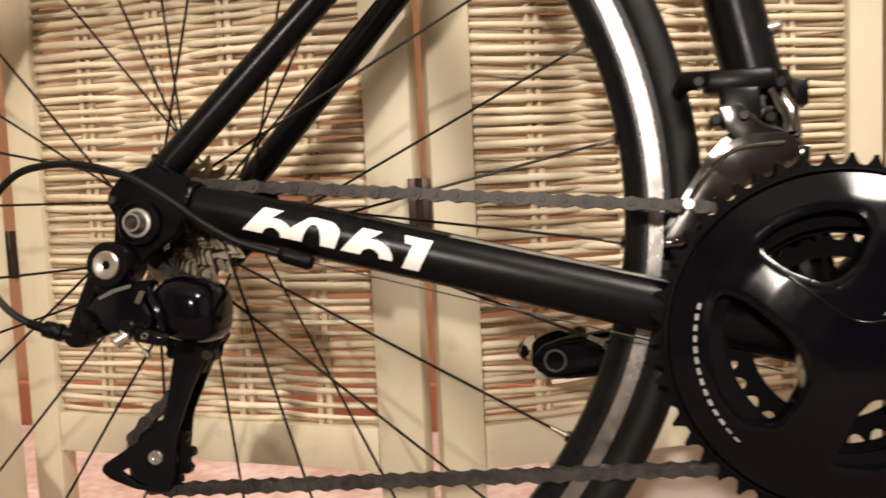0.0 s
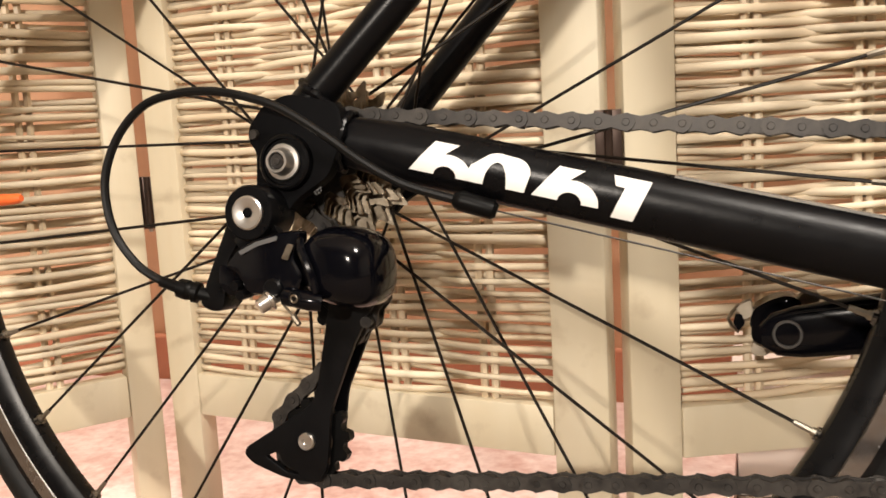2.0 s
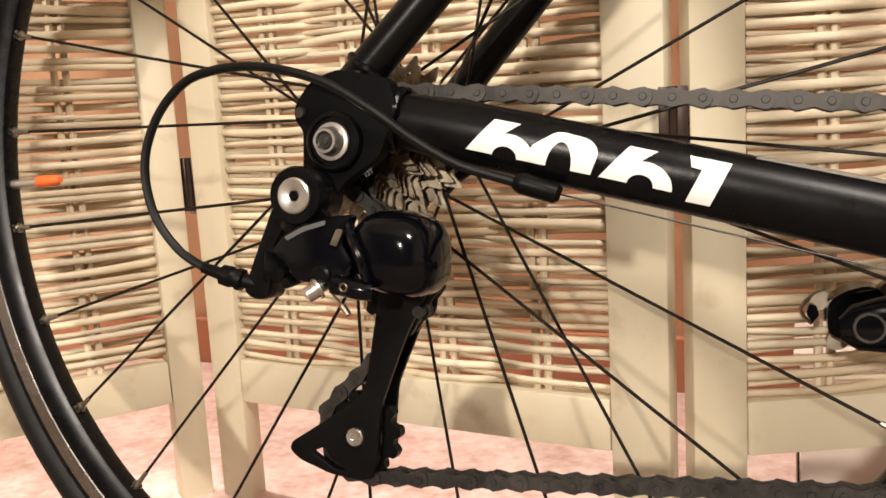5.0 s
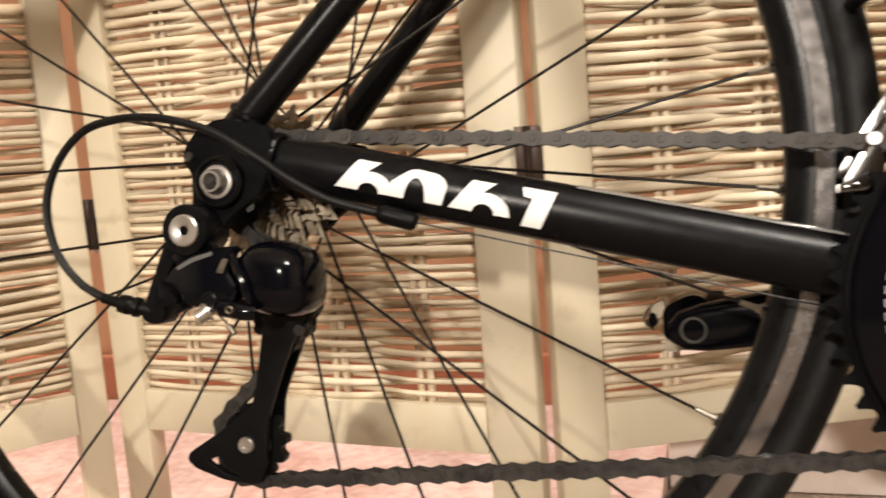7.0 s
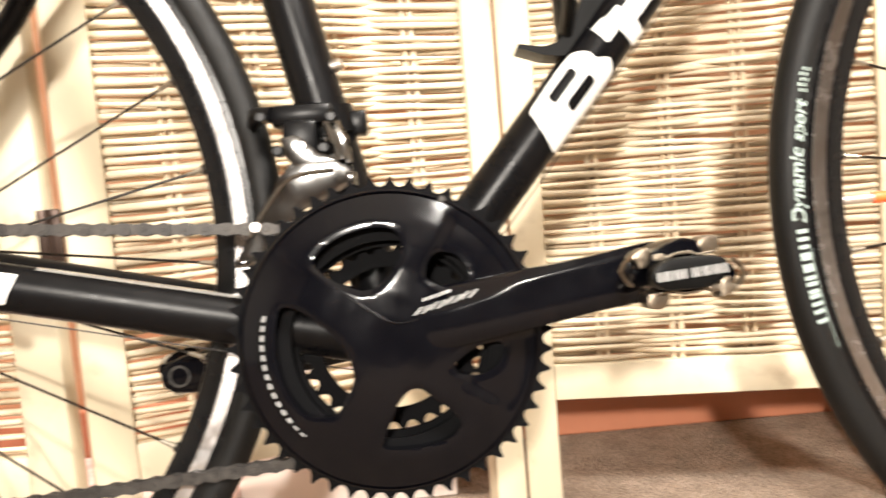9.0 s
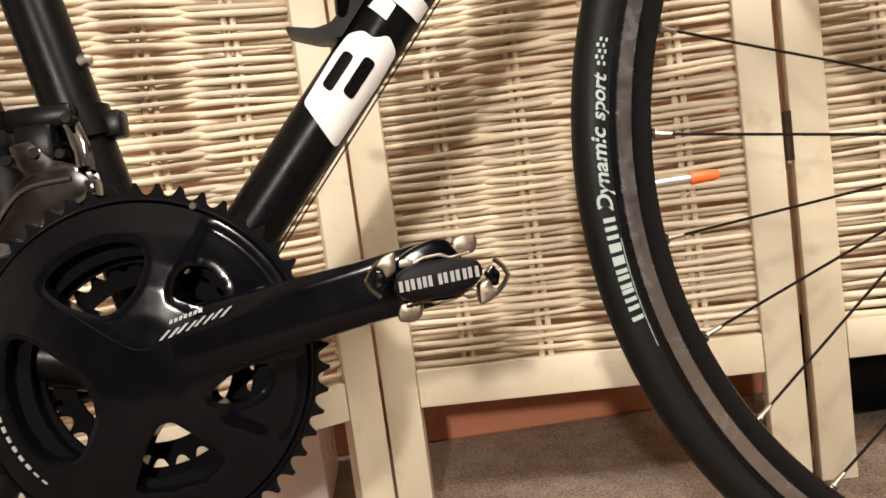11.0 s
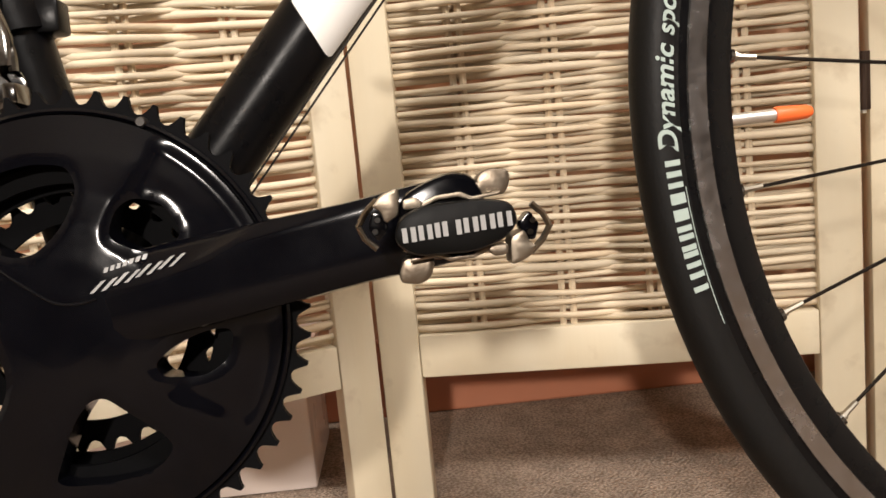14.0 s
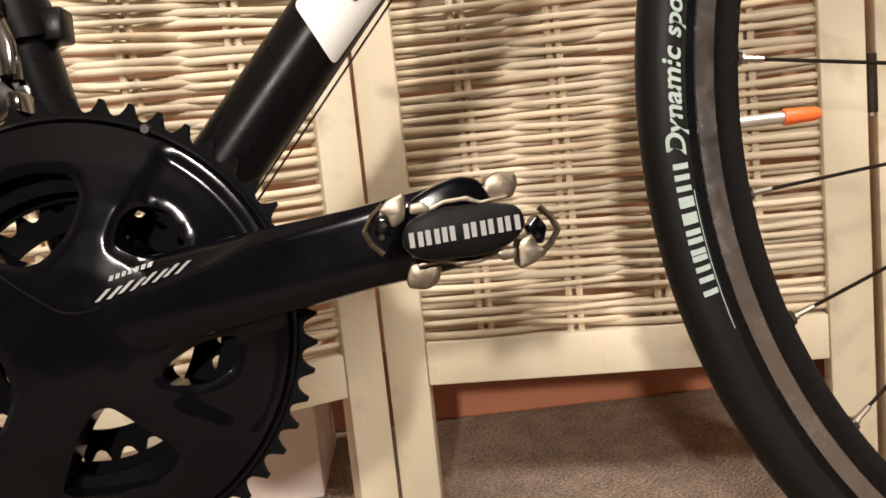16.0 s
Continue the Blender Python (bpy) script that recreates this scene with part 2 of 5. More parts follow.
def add_plate(bm, outer, holes, y0, y1, bevel=0.0):
    """A flat plate with holes in the x-z plane, between y0 and y1."""
    es = []
    for loop in [outer] + list(holes):
        vs = [bm.verts.new((x, y0, z)) for x, z in loop]
        es += [bm.edges.new((vs[i], vs[(i + 1) % len(vs)])) for i in range(len(vs))]
    got = bmesh.ops.triangle_fill(bm, use_beauty=True, use_dissolve=False, edges=es)
    faces = [g for g in got["geom"] if isinstance(g, bmesh.types.BMFace)]
    ex = bmesh.ops.extrude_face_region(bm, geom=faces)
    top = [g for g in ex["geom"] if isinstance(g, bmesh.types.BMVert)]
    for v in top:
        v.co.y = y1
    if bevel:
        tops = set(top)
        bm.normal_update()
        rim = [e for e in bm.edges if all(v in tops for v in e.verts) and len(e.link_faces) == 2 and e.calc_face_angle(0) > 0.8]
        bmesh.ops.bevel(bm, geom=rim, offset=bevel, segments=2, profile=0.6, affect="EDGES")
    return bm


def add_box(bm, lo, hi, bevel=0.0, turn=None):
    got = bmesh.ops.create_cube(bm, size=1.0)
    c = [(a + b) / 2 for a, b in zip(lo, hi)]
    s = [b - a for a, b in zip(lo, hi)]
    for v in got["verts"]:
        v.co = Vector((v.co.x * s[0] + c[0], v.co.y * s[1] + c[1], v.co.z * s[2] + c[2]))
        if turn:
            v.co = turn @ v.co
    if bevel:
        es = {e for v in got["verts"] for e in v.link_edges}
        bmesh.ops.bevel(bm, geom=list(es), offset=bevel, segments=2, profile=0.5, affect="EDGES")
    return bm


def arc(cx, cz, r, a0, a1, n):
    return [(cx + r * math.cos(radians(a0 + (a1 - a0) * i / n)), cz + r * math.sin(radians(a0 + (a1 - a0) * i / n))) for i in range(n + 1)]


def rounded(pts, r, n=4):
    """A closed outline with its corners rounded."""
    out, m = [], len(pts)
    for i in range(m):
        p, a, b = Vector(pts[i]), Vector(pts[i - 1]), Vector(pts[(i + 1) % m])
        k = min(r, (a - p).length * 0.45, (b - p).length * 0.45)
        s, e = p + (a - p).normalized() * k, p + (b - p).normalized() * k
        for j in range(n + 1):
            t = j / n
            out.append(tuple(s * (1 - t) ** 2 + p * 2 * t * (1 - t) + e * t * t))
    return out


def gear(cx, cz, teeth, depth=0.0058, turn=0.0, sharp=0.35, pitch=0.0127):
    r = teeth * pitch / (2 * math.pi)
    tip, root = r + depth * 0.42, r - depth * 0.58
    out = []
    for k in range(teeth):
        a = 2 * math.pi * k / teeth + turn
        w = 2 * math.pi / teeth
        for da, rr in ((-0.19, root + 0.0006), (0.0, root - 0.0002), (0.19, root + 0.0006), (0.30, root + 0.40 * depth), (0.40, root + 0.78 * depth), (0.5 - sharp * 0.18, tip), (0.5 + sharp * 0.30, tip), (0.61, root + 0.74 * depth), (0.70, root + 0.38 * depth)):
            out.append((cx + rr * math.cos(a + da * w), cz + rr * math.sin(a + da * w)))
    return out


def smooth_line(pts, n=6):
    pts = [Vector(p) for p in pts]
    out = []
    for i in range(len(pts) - 1):
        p0, p1, p2, p3 = pts[max(i - 1, 0)], pts[i], pts[i + 1], pts[min(i + 2, len(pts) - 1)]
        for j in range(n):
            t = j / n
            out.append(0.5 * ((2 * p1) + (p2 - p0) * t + (2 * p0 - 5 * p1 + 4 * p2 - p3) * t * t + (3 * p1 - p0 - 3 * p2 + p3) * t ** 3))
    return out + [pts[-1]]


def empty(name):
    return new(name)


# ---- the room ----
FLOOR = 0.008


def box_structure(name, lo, hi, material, label, bevel=0.0):
    ob = link(name, add_box(bmesh.new(), lo, hi, bevel), material, False)
    return tagged(ob, label, name.split("_")[0], kind="structure")


box_structure("floor", (-2.6, -4.2, -0.15), (2.6, 0.60, FLOOR), M_CARPET, "beige looped carpet on the floor")
box_structure("wall_back", (-2.6, 0.56, FLOOR), (2.6, 0.70, 2.45), M_WALL, "terracotta painted wall behind the folding screen")
# unseen front wall, added dark to control what the bicycle reflects
box_structure("wall_front", (-2.6, -4.3, FLOOR), (2.6, -4.2, 2.45), M_DIM_REFLECT, "unseen room wall, kept dark to dim reflections in the black parts")
# unseen side walls and ceiling, added pale as bounce for the screen
box_structure("wall_west", (-2.7, -4.3, FLOOR), (-2.6, 0.70, 2.45), M_BOUNCE, "unseen room wall, made pale to bounce fill light")
box_structure("wall_east", (2.6, -4.3, FLOOR), (2.7, 0.70, 2.45), M_BOUNCE, "unseen room wall, made pale to bounce fill light")
box_structure("ceiling", (-2.7, -4.3, 2.45), (2.7, 0.70, 2.55), M_BOUNCE, "unseen ceiling, made pale to bounce fill light")
box_structure("baseboard", (-2.59, 0.546, FLOOR), (2.59, 0.558, 0.095), M_SKIRT, "terracotta painted wooden baseboard along the wall", 0.003)
tagged(link("hearth_slab", add_box(bmesh.new(), (-1.7, 0.10, FLOOR), (-0.1915, 0.544, 0.036), 0.004), M_HEARTH), "pale pink mottled marble hearth slab on the floor", "hearth slab")


def white_panel_box():
    bm = bmesh.new()
    add_box(bm, (-0.19, 0.375, FLOOR), (0.045, 0.395, 0.125), 0.003)
    ob = link("storage_box", bm, M_WHITE)
    tagged(ob, "pinkish white laminated storage box standing behind the screen", "box")
    part("lid", add_box(bmesh.new(), (-0.195, 0.37, 0.126), (0.05, 0.52, 0.134), 0.002), M_WHITE, ob)
    part("side", add_box(bmesh.new(), (0.027, 0.396, FLOOR), (0.045, 0.515, 0.125), 0.002), M_WHITE, ob)
    part("side", add_box(bmesh.new(), (-0.19, 0.396, FLOOR), (-0.172, 0.515, 0.125), 0.002), M_WHITE, ob)


white_panel_box()


def bag():
    bm = bmesh.new()
    add_box(bm, (0.60, 0.40, FLOOR), (0.86, 0.53, 0.12), 0.03)
    bmesh.ops.subdivide_edges(bm, edges=bm.edges, cuts=2, use_grid_fill=True)
    for v in bm.verts:
        if v.co.z > 0.03:
            v.co += Vector((noise.noise(v.co * 14), noise.noise(v.co * 14 + Vector((5, 0, 0))), noise.noise(v.co * 11 + Vector((0, 9, 0))))) * 0.008
    tagged(link("bag", bm, M_PLASTIC), "black soft bag lying on the carpet behind the screen", "bag")


bag()

# ---- the folding screen ----
WEAVE_Z, RAIL_Z, TOP_Z, WEAVE_TOP = 0.158, 0.122, 1.60, 1.52
STILES, THICK = [(0.0335, 0.0265), (0.0310, 0.0395), (0.0350, 0.0335), (0.0335, 0.0335), (0.0335, 0.0335)], 0.020
CORNERS = [((-0.893, -0.106), (-0.684, 0.174)), ((-0.618, 0.195), (-0.304, 0.159)), ((-0.224, 0.171), (0.081, 0.310)), ((0.152, 0.319), (0.466, 0.272)), ((0.546, 0.277), (0.862, 0.238))]
PAIRS = (0.16, 0.39, 0.61, 0.84)
rng = random.Random(7)
cane_meshes = {}


def cane_mesh(width, phase, variant):
    """One horizontal willow rod that runs in front of and behind the upright pairs; its middle height is 0."""
    r = random.Random(variant * 13 + phase)
    pts, rad, n = [], [], 30
    base = r.uniform(0.0024, 0.0035)
    a1, a2, b1, b2 = r.uniform(-0.0016, 0.0016), r.uniform(-0.0009, 0.0009), r.uniform(0, 6), r.uniform(0, 6)
    taper = r.uniform(-0.35, 0.35)
    knots = [(-0.12, 0)] + [(f, 1 if (k + phase) % 2 == 0 else -1) for k, f in enumerate(PAIRS)] + [(1.12, 0)]
    for i in range(n + 1):
        f = i / n
        y = 0.0
        for (f0, s0), (f1, s1) in zip(knots, knots[1:]):
            if f0 <= f <= f1:
                t = (f - f0) / (f1 - f0)
                y = s0 + (s1 - s0) * (1 - math.cos(math.pi * t)) / 2
        z = a1 * math.sin(5 * f + b1) + a2 * math.sin(13 * f + b2)
        pts.append((f * width, -y * 0.0050, z))
        rad.append(base * (0.95 + taper * (f - 0.5) + 0.10 * math.sin(7 * f + b2)))
    bm = add_tube(bmesh.new(), pts, rad, 6)
    me = bpy.data.meshes.new("cane")
    bmesh.ops.recalc_face_normals(bm, faces=bm.faces)
    for f in bm.faces:
        f.smooth = True
    bm.to_mesh(me)
    bm.free()
    me.materials.append(M_CANE)
    return me


def screen_panel(a, b, index):
    ax, ay = a
    d = Vector((b[0] - a[0], b[1] - a[1], 0))
    w = d.length
    root = empty("screen_panel")
    root.matrix_basis = Matrix.Translation((ax, ay, 0)) @ Matrix.Rotation(math.atan2(d.y, d.x), 4, "Z")
    tagged(root, "cream painted wooden screen panel with woven willow infill", "folding screen", "panels of the folding screen")
    for x0, x1 in ((-STILES[index][0], 0), (w, w + STILES[index][1])):
        part("stile", add_box(bmesh.new(), (x0, -THICK / 2, FLOOR), (x1, THICK / 2, TOP_Z), 0.0022), M_CREAM, root)
    part("bottom_rail", add_box(bmesh.new(), (0.0003, -THICK / 2 + 0.0006, RAIL_Z), (w - 0.0003, THICK / 2 - 0.0006, WEAVE_Z), 0.0016), M_CREAM, root)
    part("top_rail", add_box(bmesh.new(), (0.0003, -THICK / 2 + 0.0006, WEAVE_TOP), (w - 0.0003, THICK / 2 - 0.0006, TOP_Z), 0.0016), M_CREAM, root)
    for f in PAIRS:
        for o in (-0.0042, 0.0042):
            n = 12
            pts = [(f * w + o + rng.uniform(-0.0006, 0.0006), rng.uniform(-0.0006, 0.0006), WEAVE_Z - 0.003 + (0.66 - WEAVE_Z) * i / n) for i in range(n + 1)] + [(f * w + o, 0, WEAVE_TOP)]
            part("upright", add_tube(bmesh.new(), pts, 0.0030, 6), M_UPRIGHT, root)
    z, row = WEAVE_Z + 0.004, 0
    rest = bmesh.new()
    while z < WEAVE_TOP:
        if z < 0.62:
            v = rng.randrange(16)
            key = (index, row % 2, v)
            if key not in cane_meshes:
                cane_meshes[key] = cane_mesh(w, row % 2, v + 20 * index)
            share("cane", cane_meshes[key], root, pose(0, 0, z, 0, rng.uniform(-0.42, 0.42), 0))
        else:
            pts = [(w * i / 12, (0.005 if (i // 3 + row) % 2 else -0.005) * math.sin(math.pi * (i % 3 + 0.5) / 3), z) for i in range(13)]
            add_tube(rest, pts, 0.0026, 5)
        z += rng.uniform(0.0038, 0.0053) + (0.0022 if rng.random() < 0.10 else 0.0)
        row += 1
    upper = part("cane", rest, M_CANE, root, "upper rows of woven willow rods")
    tagged(upper, kind="stuff")
    return root


panels = [screen_panel(a, b, i) for i, (a, b) in enumerate(CORNERS)]


def hinge(x, y, z, turn, wide=0.0062):
    bm = bmesh.new()
    add_tube(bm, [(0, 0, -0.022), (0, 0, 0.022)], 0.0028, 10)
    root = link("hinge", bm, M_HINGE)
    root.matrix_basis = pose(x, y, z, 0, 0, turn)
    tagged(root, "small dark bronze butt hinge joining two screen panels", "hinge", "hinges of the folding screen")
    for s in (-1, 1):
        part("leaf", add_box(bmesh.new(), (min(s * 0.0012, s * wide), -0.0008, -0.022), (max(s * 0.0012, s * wide), 0.0060, 0.022), 0.0003), M_HINGE, root)
    part("pin", add_tube(bmesh.new(), [(0, 0, -0.0245), (0, 0, -0.022)], 0.0022, 8), M_STEEL, root)


hinge(-0.6585, 0.196, 0.303, 20)
hinge(-0.2605, 0.1405, 0.336, 8, 0.0085)
hinge(0.5055, 0.2690, 0.331, 10)

# ---- the bicycle ----
LEAN = 6.08
AX, AZ = -0.391, 0.336
BX, BZ = 0.006, 0.260
FX, FZ = 0.5925, 0.328
bike = empty("bicycle")
bike.matrix_basis = pose(0, 0, 0, -LEAN, 0, 0)
tagged(bike, "black road bicycle leaning against a folding screen", "bicycle")

# frame tubes
down = part("down_tube", add_tube(bmesh.new(), [(BX + 0.01, 0, BZ + 0.012), (BX + 0.14, 0, BZ + 0.162), (0.41, 0, 0.742)], [0.018, 0.0182, 0.0185], 28), M_BLACK_MATT, bike)
seat_tube = part("seat_tube", add_tube(bmesh.new(), [(BX - 0.003, 0, BZ + 0.01), (-0.107, 0, 0.76)], 0.0172, 26), M_BLACK_MATT, bike)
part("top_tube", add_tube(bmesh.new(), [(-0.098, 0, 0.735), (0.375, 0, 0.80)], 0.016, 20), M_BLACK_MATT, bike)
part("head_tube", add_tube(bmesh.new(), [(0.412, 0, 0.70), (0.366, 0, 0.84)], 0.021, 20), M_BLACK_MATT, bike)
shell = bmesh.new()
add_lathe(shell, [(0, -0.036), (0.0215, -0.036), (0.0215, 0.036), (0, 0.036)], BX, BZ, 28)
part("bottom_bracket_shell", shell, M_BLACK_MATT, bike)
STAY_Z0, STAY_Z1 = 0.3462, 0.2592
for s in (-1, 1):
    p0, p1 = (AX + 0.018, s * 0.061, STAY_Z0), (BX - 0.012, s * 0.027, STAY_Z1)
    bm = bmesh.new()
    n = 10
    pts = [tuple(a + (b - a) * i / n for a, b in zip(p0, p1)) for i in range(n + 1)]
    add_tube(bm, pts, [0.0118] + [0.0147 + 0.0012 * i / n for i in range(1, n + 1)], 26, 0.72, side=(0, 1, 0))
    stay = part("chain_stay", bm, M_BLACK_MATT, bike)
    if s < 0:
        right_stay = stay
    pts = [(AX + 0.004, s * 0.061, AZ + 0.026), (-0.25, s * 0.044, 0.505), (-0.108, s * 0.021, 0.705)]
    part("seat_stay", add_tube(bmesh.new(), pts, [0.0098, 0.0092, 0.008], 20), M_BLACK_MATT, bike)
    out = rounded([(AX - 0.014, AZ + 0.027), (AX, AZ + 0.032), (AX + 0.028, AZ + 0.026), (AX + 0.031, AZ + 0.012), (AX + 0.022, AZ - 0.010), (AX + 0.005, AZ - 0.020), (AX - 0.004, AZ - 0.030), (AX - 0.019, AZ - 0.028), (AX - 0.018, AZ + 0.004), (AX - 0.0225, AZ + 0.009), (AX - 0.0225, AZ + 0.016)], 0.0045)
    drop = part("dropout", add_plate(bmesh.new(), out, [], s * 0.0655, s * 0.0735, 0.0012), M_RING, bike)
    if s < 0:
        bm = bmesh.new()
        add_lathe(bm, [(0, -0.0755), (0.0022, -0.0755), (0.0028, -0.0745), (0.0028, -0.0736)], AX - 0.0185, AZ + 0.0125, 12)
        part("eyelet_screw", bm, M_CHAIN, drop)

# uneven weld beads where the stays meet the dropout
def weld(centre, axis, radius, squash, beads, thick):
    """A ring of overlapping lumps round an axis."""
    c, d = Vector(centre), Vector(axis).normalized()
    u = (Vector((0, -1, 0)) - d * -d.y).normalized()
    v = d.cross(u)
    r = random.Random(beads)
    pts, rad = [], []
    for i in range(beads * 4 + 1):
        a = 2 * math.pi * i / (beads * 4)
        pts.append(c + u * (radius * squash * math.cos(a)) + v * (radius * math.sin(a)) + d * r.uniform(-0.0006, 0.0006))
        rad.append(thick * (0.72 + 0.36 * abs(math.sin(math.pi * i / 4 + 0.4))))
    return add_tube(bmesh.new(), pts, rad, 8)


part("weld_bead", weld((AX + 0.027, -0.0612, AZ + 0.0078), (0.97, 0.09, -0.23), 0.0142, 0.78, 13, 0.0021), M_BLACK_DEEP, right_stay)
part("weld_bead", weld((AX + 0.012, -0.0600, AZ + 0.0315), (0.62, 0.09, 0.78), 0.0112, 0.95, 11, 0.0024), M_BLACK_DEEP, bike)


# alloy number on the chain stay
def stay_point(u, v, lift):
    """u metres along the right chain stay, v metres up across it, on its outer face."""
    p0, p1 = Vector((AX + 0.018, -0.061, STAY_Z0)), Vector((BX - 0.012, -0.027, STAY_Z1))
    d = (p1 - p0).normalized()
    side = Vector((0, -1, 0))
    side = (side - d * side.dot(d)).normalized()
    up = side.cross(d)
    if up.z < 0:
        up = -up
    r = 0.0147 + 0.0012 * u / (p1 - p0).length
    vv = max(-0.98, min(0.98, v / r))
    return p0 + d * u + up * v + side * (r * 0.72 * math.sqrt(1 - vv * vv) + lift)


def ell(cu, cv, ru, rv, a0, a1, n=14):
    return [(cu + ru * math.cos(radians(a0 + (a1 - a0) * i / n)), cv + rv * math.sin(radians(a0 + (a1 - a0) * i / n))) for i in range(n + 1)]


def digit_six(u):
    return [(u, 0), (u + 10.3, 15.6), (u + 22.5, 15.6), (u + 16.5, 10.2)] + ell(u + 19, 0, 12.5, 10.4, 88, 0) + ell(u + 18, 0, 5.6, 4.6, 0, 180)


def digit_zero(u):
    return ell(u + 14, 0, 14, 15.8, 180, 150, 3) + ell(u + 15, 9.6, 8.5, 6.2, 130, 75, 4) + ell(u + 22, 8.6, 8.5, 6.8, 75, 0, 6) + [(u + 29, 0)] + [(u + 20, 0)] + ell(u + 14.5, 0, 5.6, 11.5, 0, 180)


def digit_one(u):
    return [(u, 16.6), (u + 17.3, 16.6), (u + 12.4, -2.6), (u + 2.2, -2.6), (u + 6.0, 11.6), (u + 1.6, 12.0)]


def decal(outline, place, material, name, parent, label="", lift=0.0004):
    bm = bmesh.new()
    vs = [bm.verts.new((a, b, 0)) for a, b in outline]
    es = [bm.edges.new((vs[i], vs[(i + 1) % len(vs)])) for i in range(len(vs))]
    bmesh.ops.triangle_fill(bm, use_beauty=True, use_dissolve=False, edges=es)
    for v in range(-17, 18, 2):
        bmesh.ops.bisect_plane(bm, geom=bm.verts[:] + bm.edges[:] + bm.faces[:], plane_co=(0, v, 0), plane_no=(0, 1, 0))
    bmesh.ops.triangulate(bm, faces=bm.faces)
    for v in bm.verts:
        v.co = place(v.co.x / 1000, v.co.y / 1000, lift)
    return part(name, bm, material, parent, label)


U0, V0 = 0.0459, -0.0068
for shape in (digit_six(0), digit_zero(28), digit_six(60.5), digit_one(96.0)):
    decal(shape, lambda u, v, l: stay_point(U0 + u, V0 + v, l), M_INK, "digit", right_stay, "white printed alloy number digit")


# clear protective film along the top of the stay; its grey paints in sheen
bm = bmesh.new()
rows = []
for i in range(25):
    u = 0.168 + 0.180 * i / 24
    base = stay_point(u, 0.0, 0.0)
    ctr = stay_point(u, 0.0, -(0.0147 + 0.0012 * u / 0.38) * 0.72)
    out = (base - ctr).normalized()
    along = (stay_point(u + 0.01, 0.0, 0.0) - base).normalized()
    up = out.cross(along)
    up = up if up.z > 0 else -up
    r = 0.0147 + 0.0012 * u / 0.38 + 0.0004
    rows.append([bm.verts.new(ctr + out * (r * 0.72 * math.cos(radians(a))) + up * (r * math.sin(radians(a)))) for a in range(62, 132, 5)])
for p, q in zip(rows, rows[1:]):
    for k in range(len(p) - 1):
        bm.faces.new((p[k], p[k + 1], q[k + 1], q[k]))
part("protective_film", bm, M_FILM, right_stay, "glossy protective film on the stay, sheen partly painted in grey")


# emblem blocks on the down tube
def tube_point(u, v, lift):
    d = Vector((0.13, 0, 0.15)).normalized()
    up = Vector((-d.z, 0, d.x))
    p0 = Vector((BX + 0.01, 0, BZ + 0.012))
    r = 0.0183
    vv = max(-0.985, min(0.985, v / r))
    return p0 + d * u + up * v + Vector((0, -1, 0)) * (r * math.sqrt(1 - vv * vv) + lift)


def emblem(u):
    decal(rounded([(u + 6, 13.0), (u - 6, -17.0), (u + 40, -17.6), (u + 62, -16.5), (u + 67, -8), (u + 60, -1.5), (u + 61, 6), (u + 55, 13.5), (u + 40, 14.4)], 3.2), tube_point, M_INK, "emblem_block", down, "white emblem block on the tube")
    for v0 in (-10.6, 2.0):
        decal(rounded([(u + 20 - v0 * 0.25, v0), (u + 21 - v0 * 0.25, v0 + 7.4), (u + 46 - v0 * 0.3, v0 + 7.4), (u + 46 - v0 * 0.3, v0)], 3.0), tube_point, M_BLACK_MATT, "emblem_slot", down, "dark slot in the white emblem", 0.0009)
    decal(rounded([(u + 73, -2), (u + 75, 13), (u + 86, 13), (u + 84, -2)], 1), tube_point, M_INK, "emblem_block", down)
    decal(rounded([(u + 84, -17.2), (u + 86, 15), (u + 98, 15), (u + 97, 4), (u + 118, 4), (u + 118, -8), (u + 97, -8), (u + 96, -17.2)], 1), tube_point, M_INK, "emblem_block", down)


emblem(150.0)


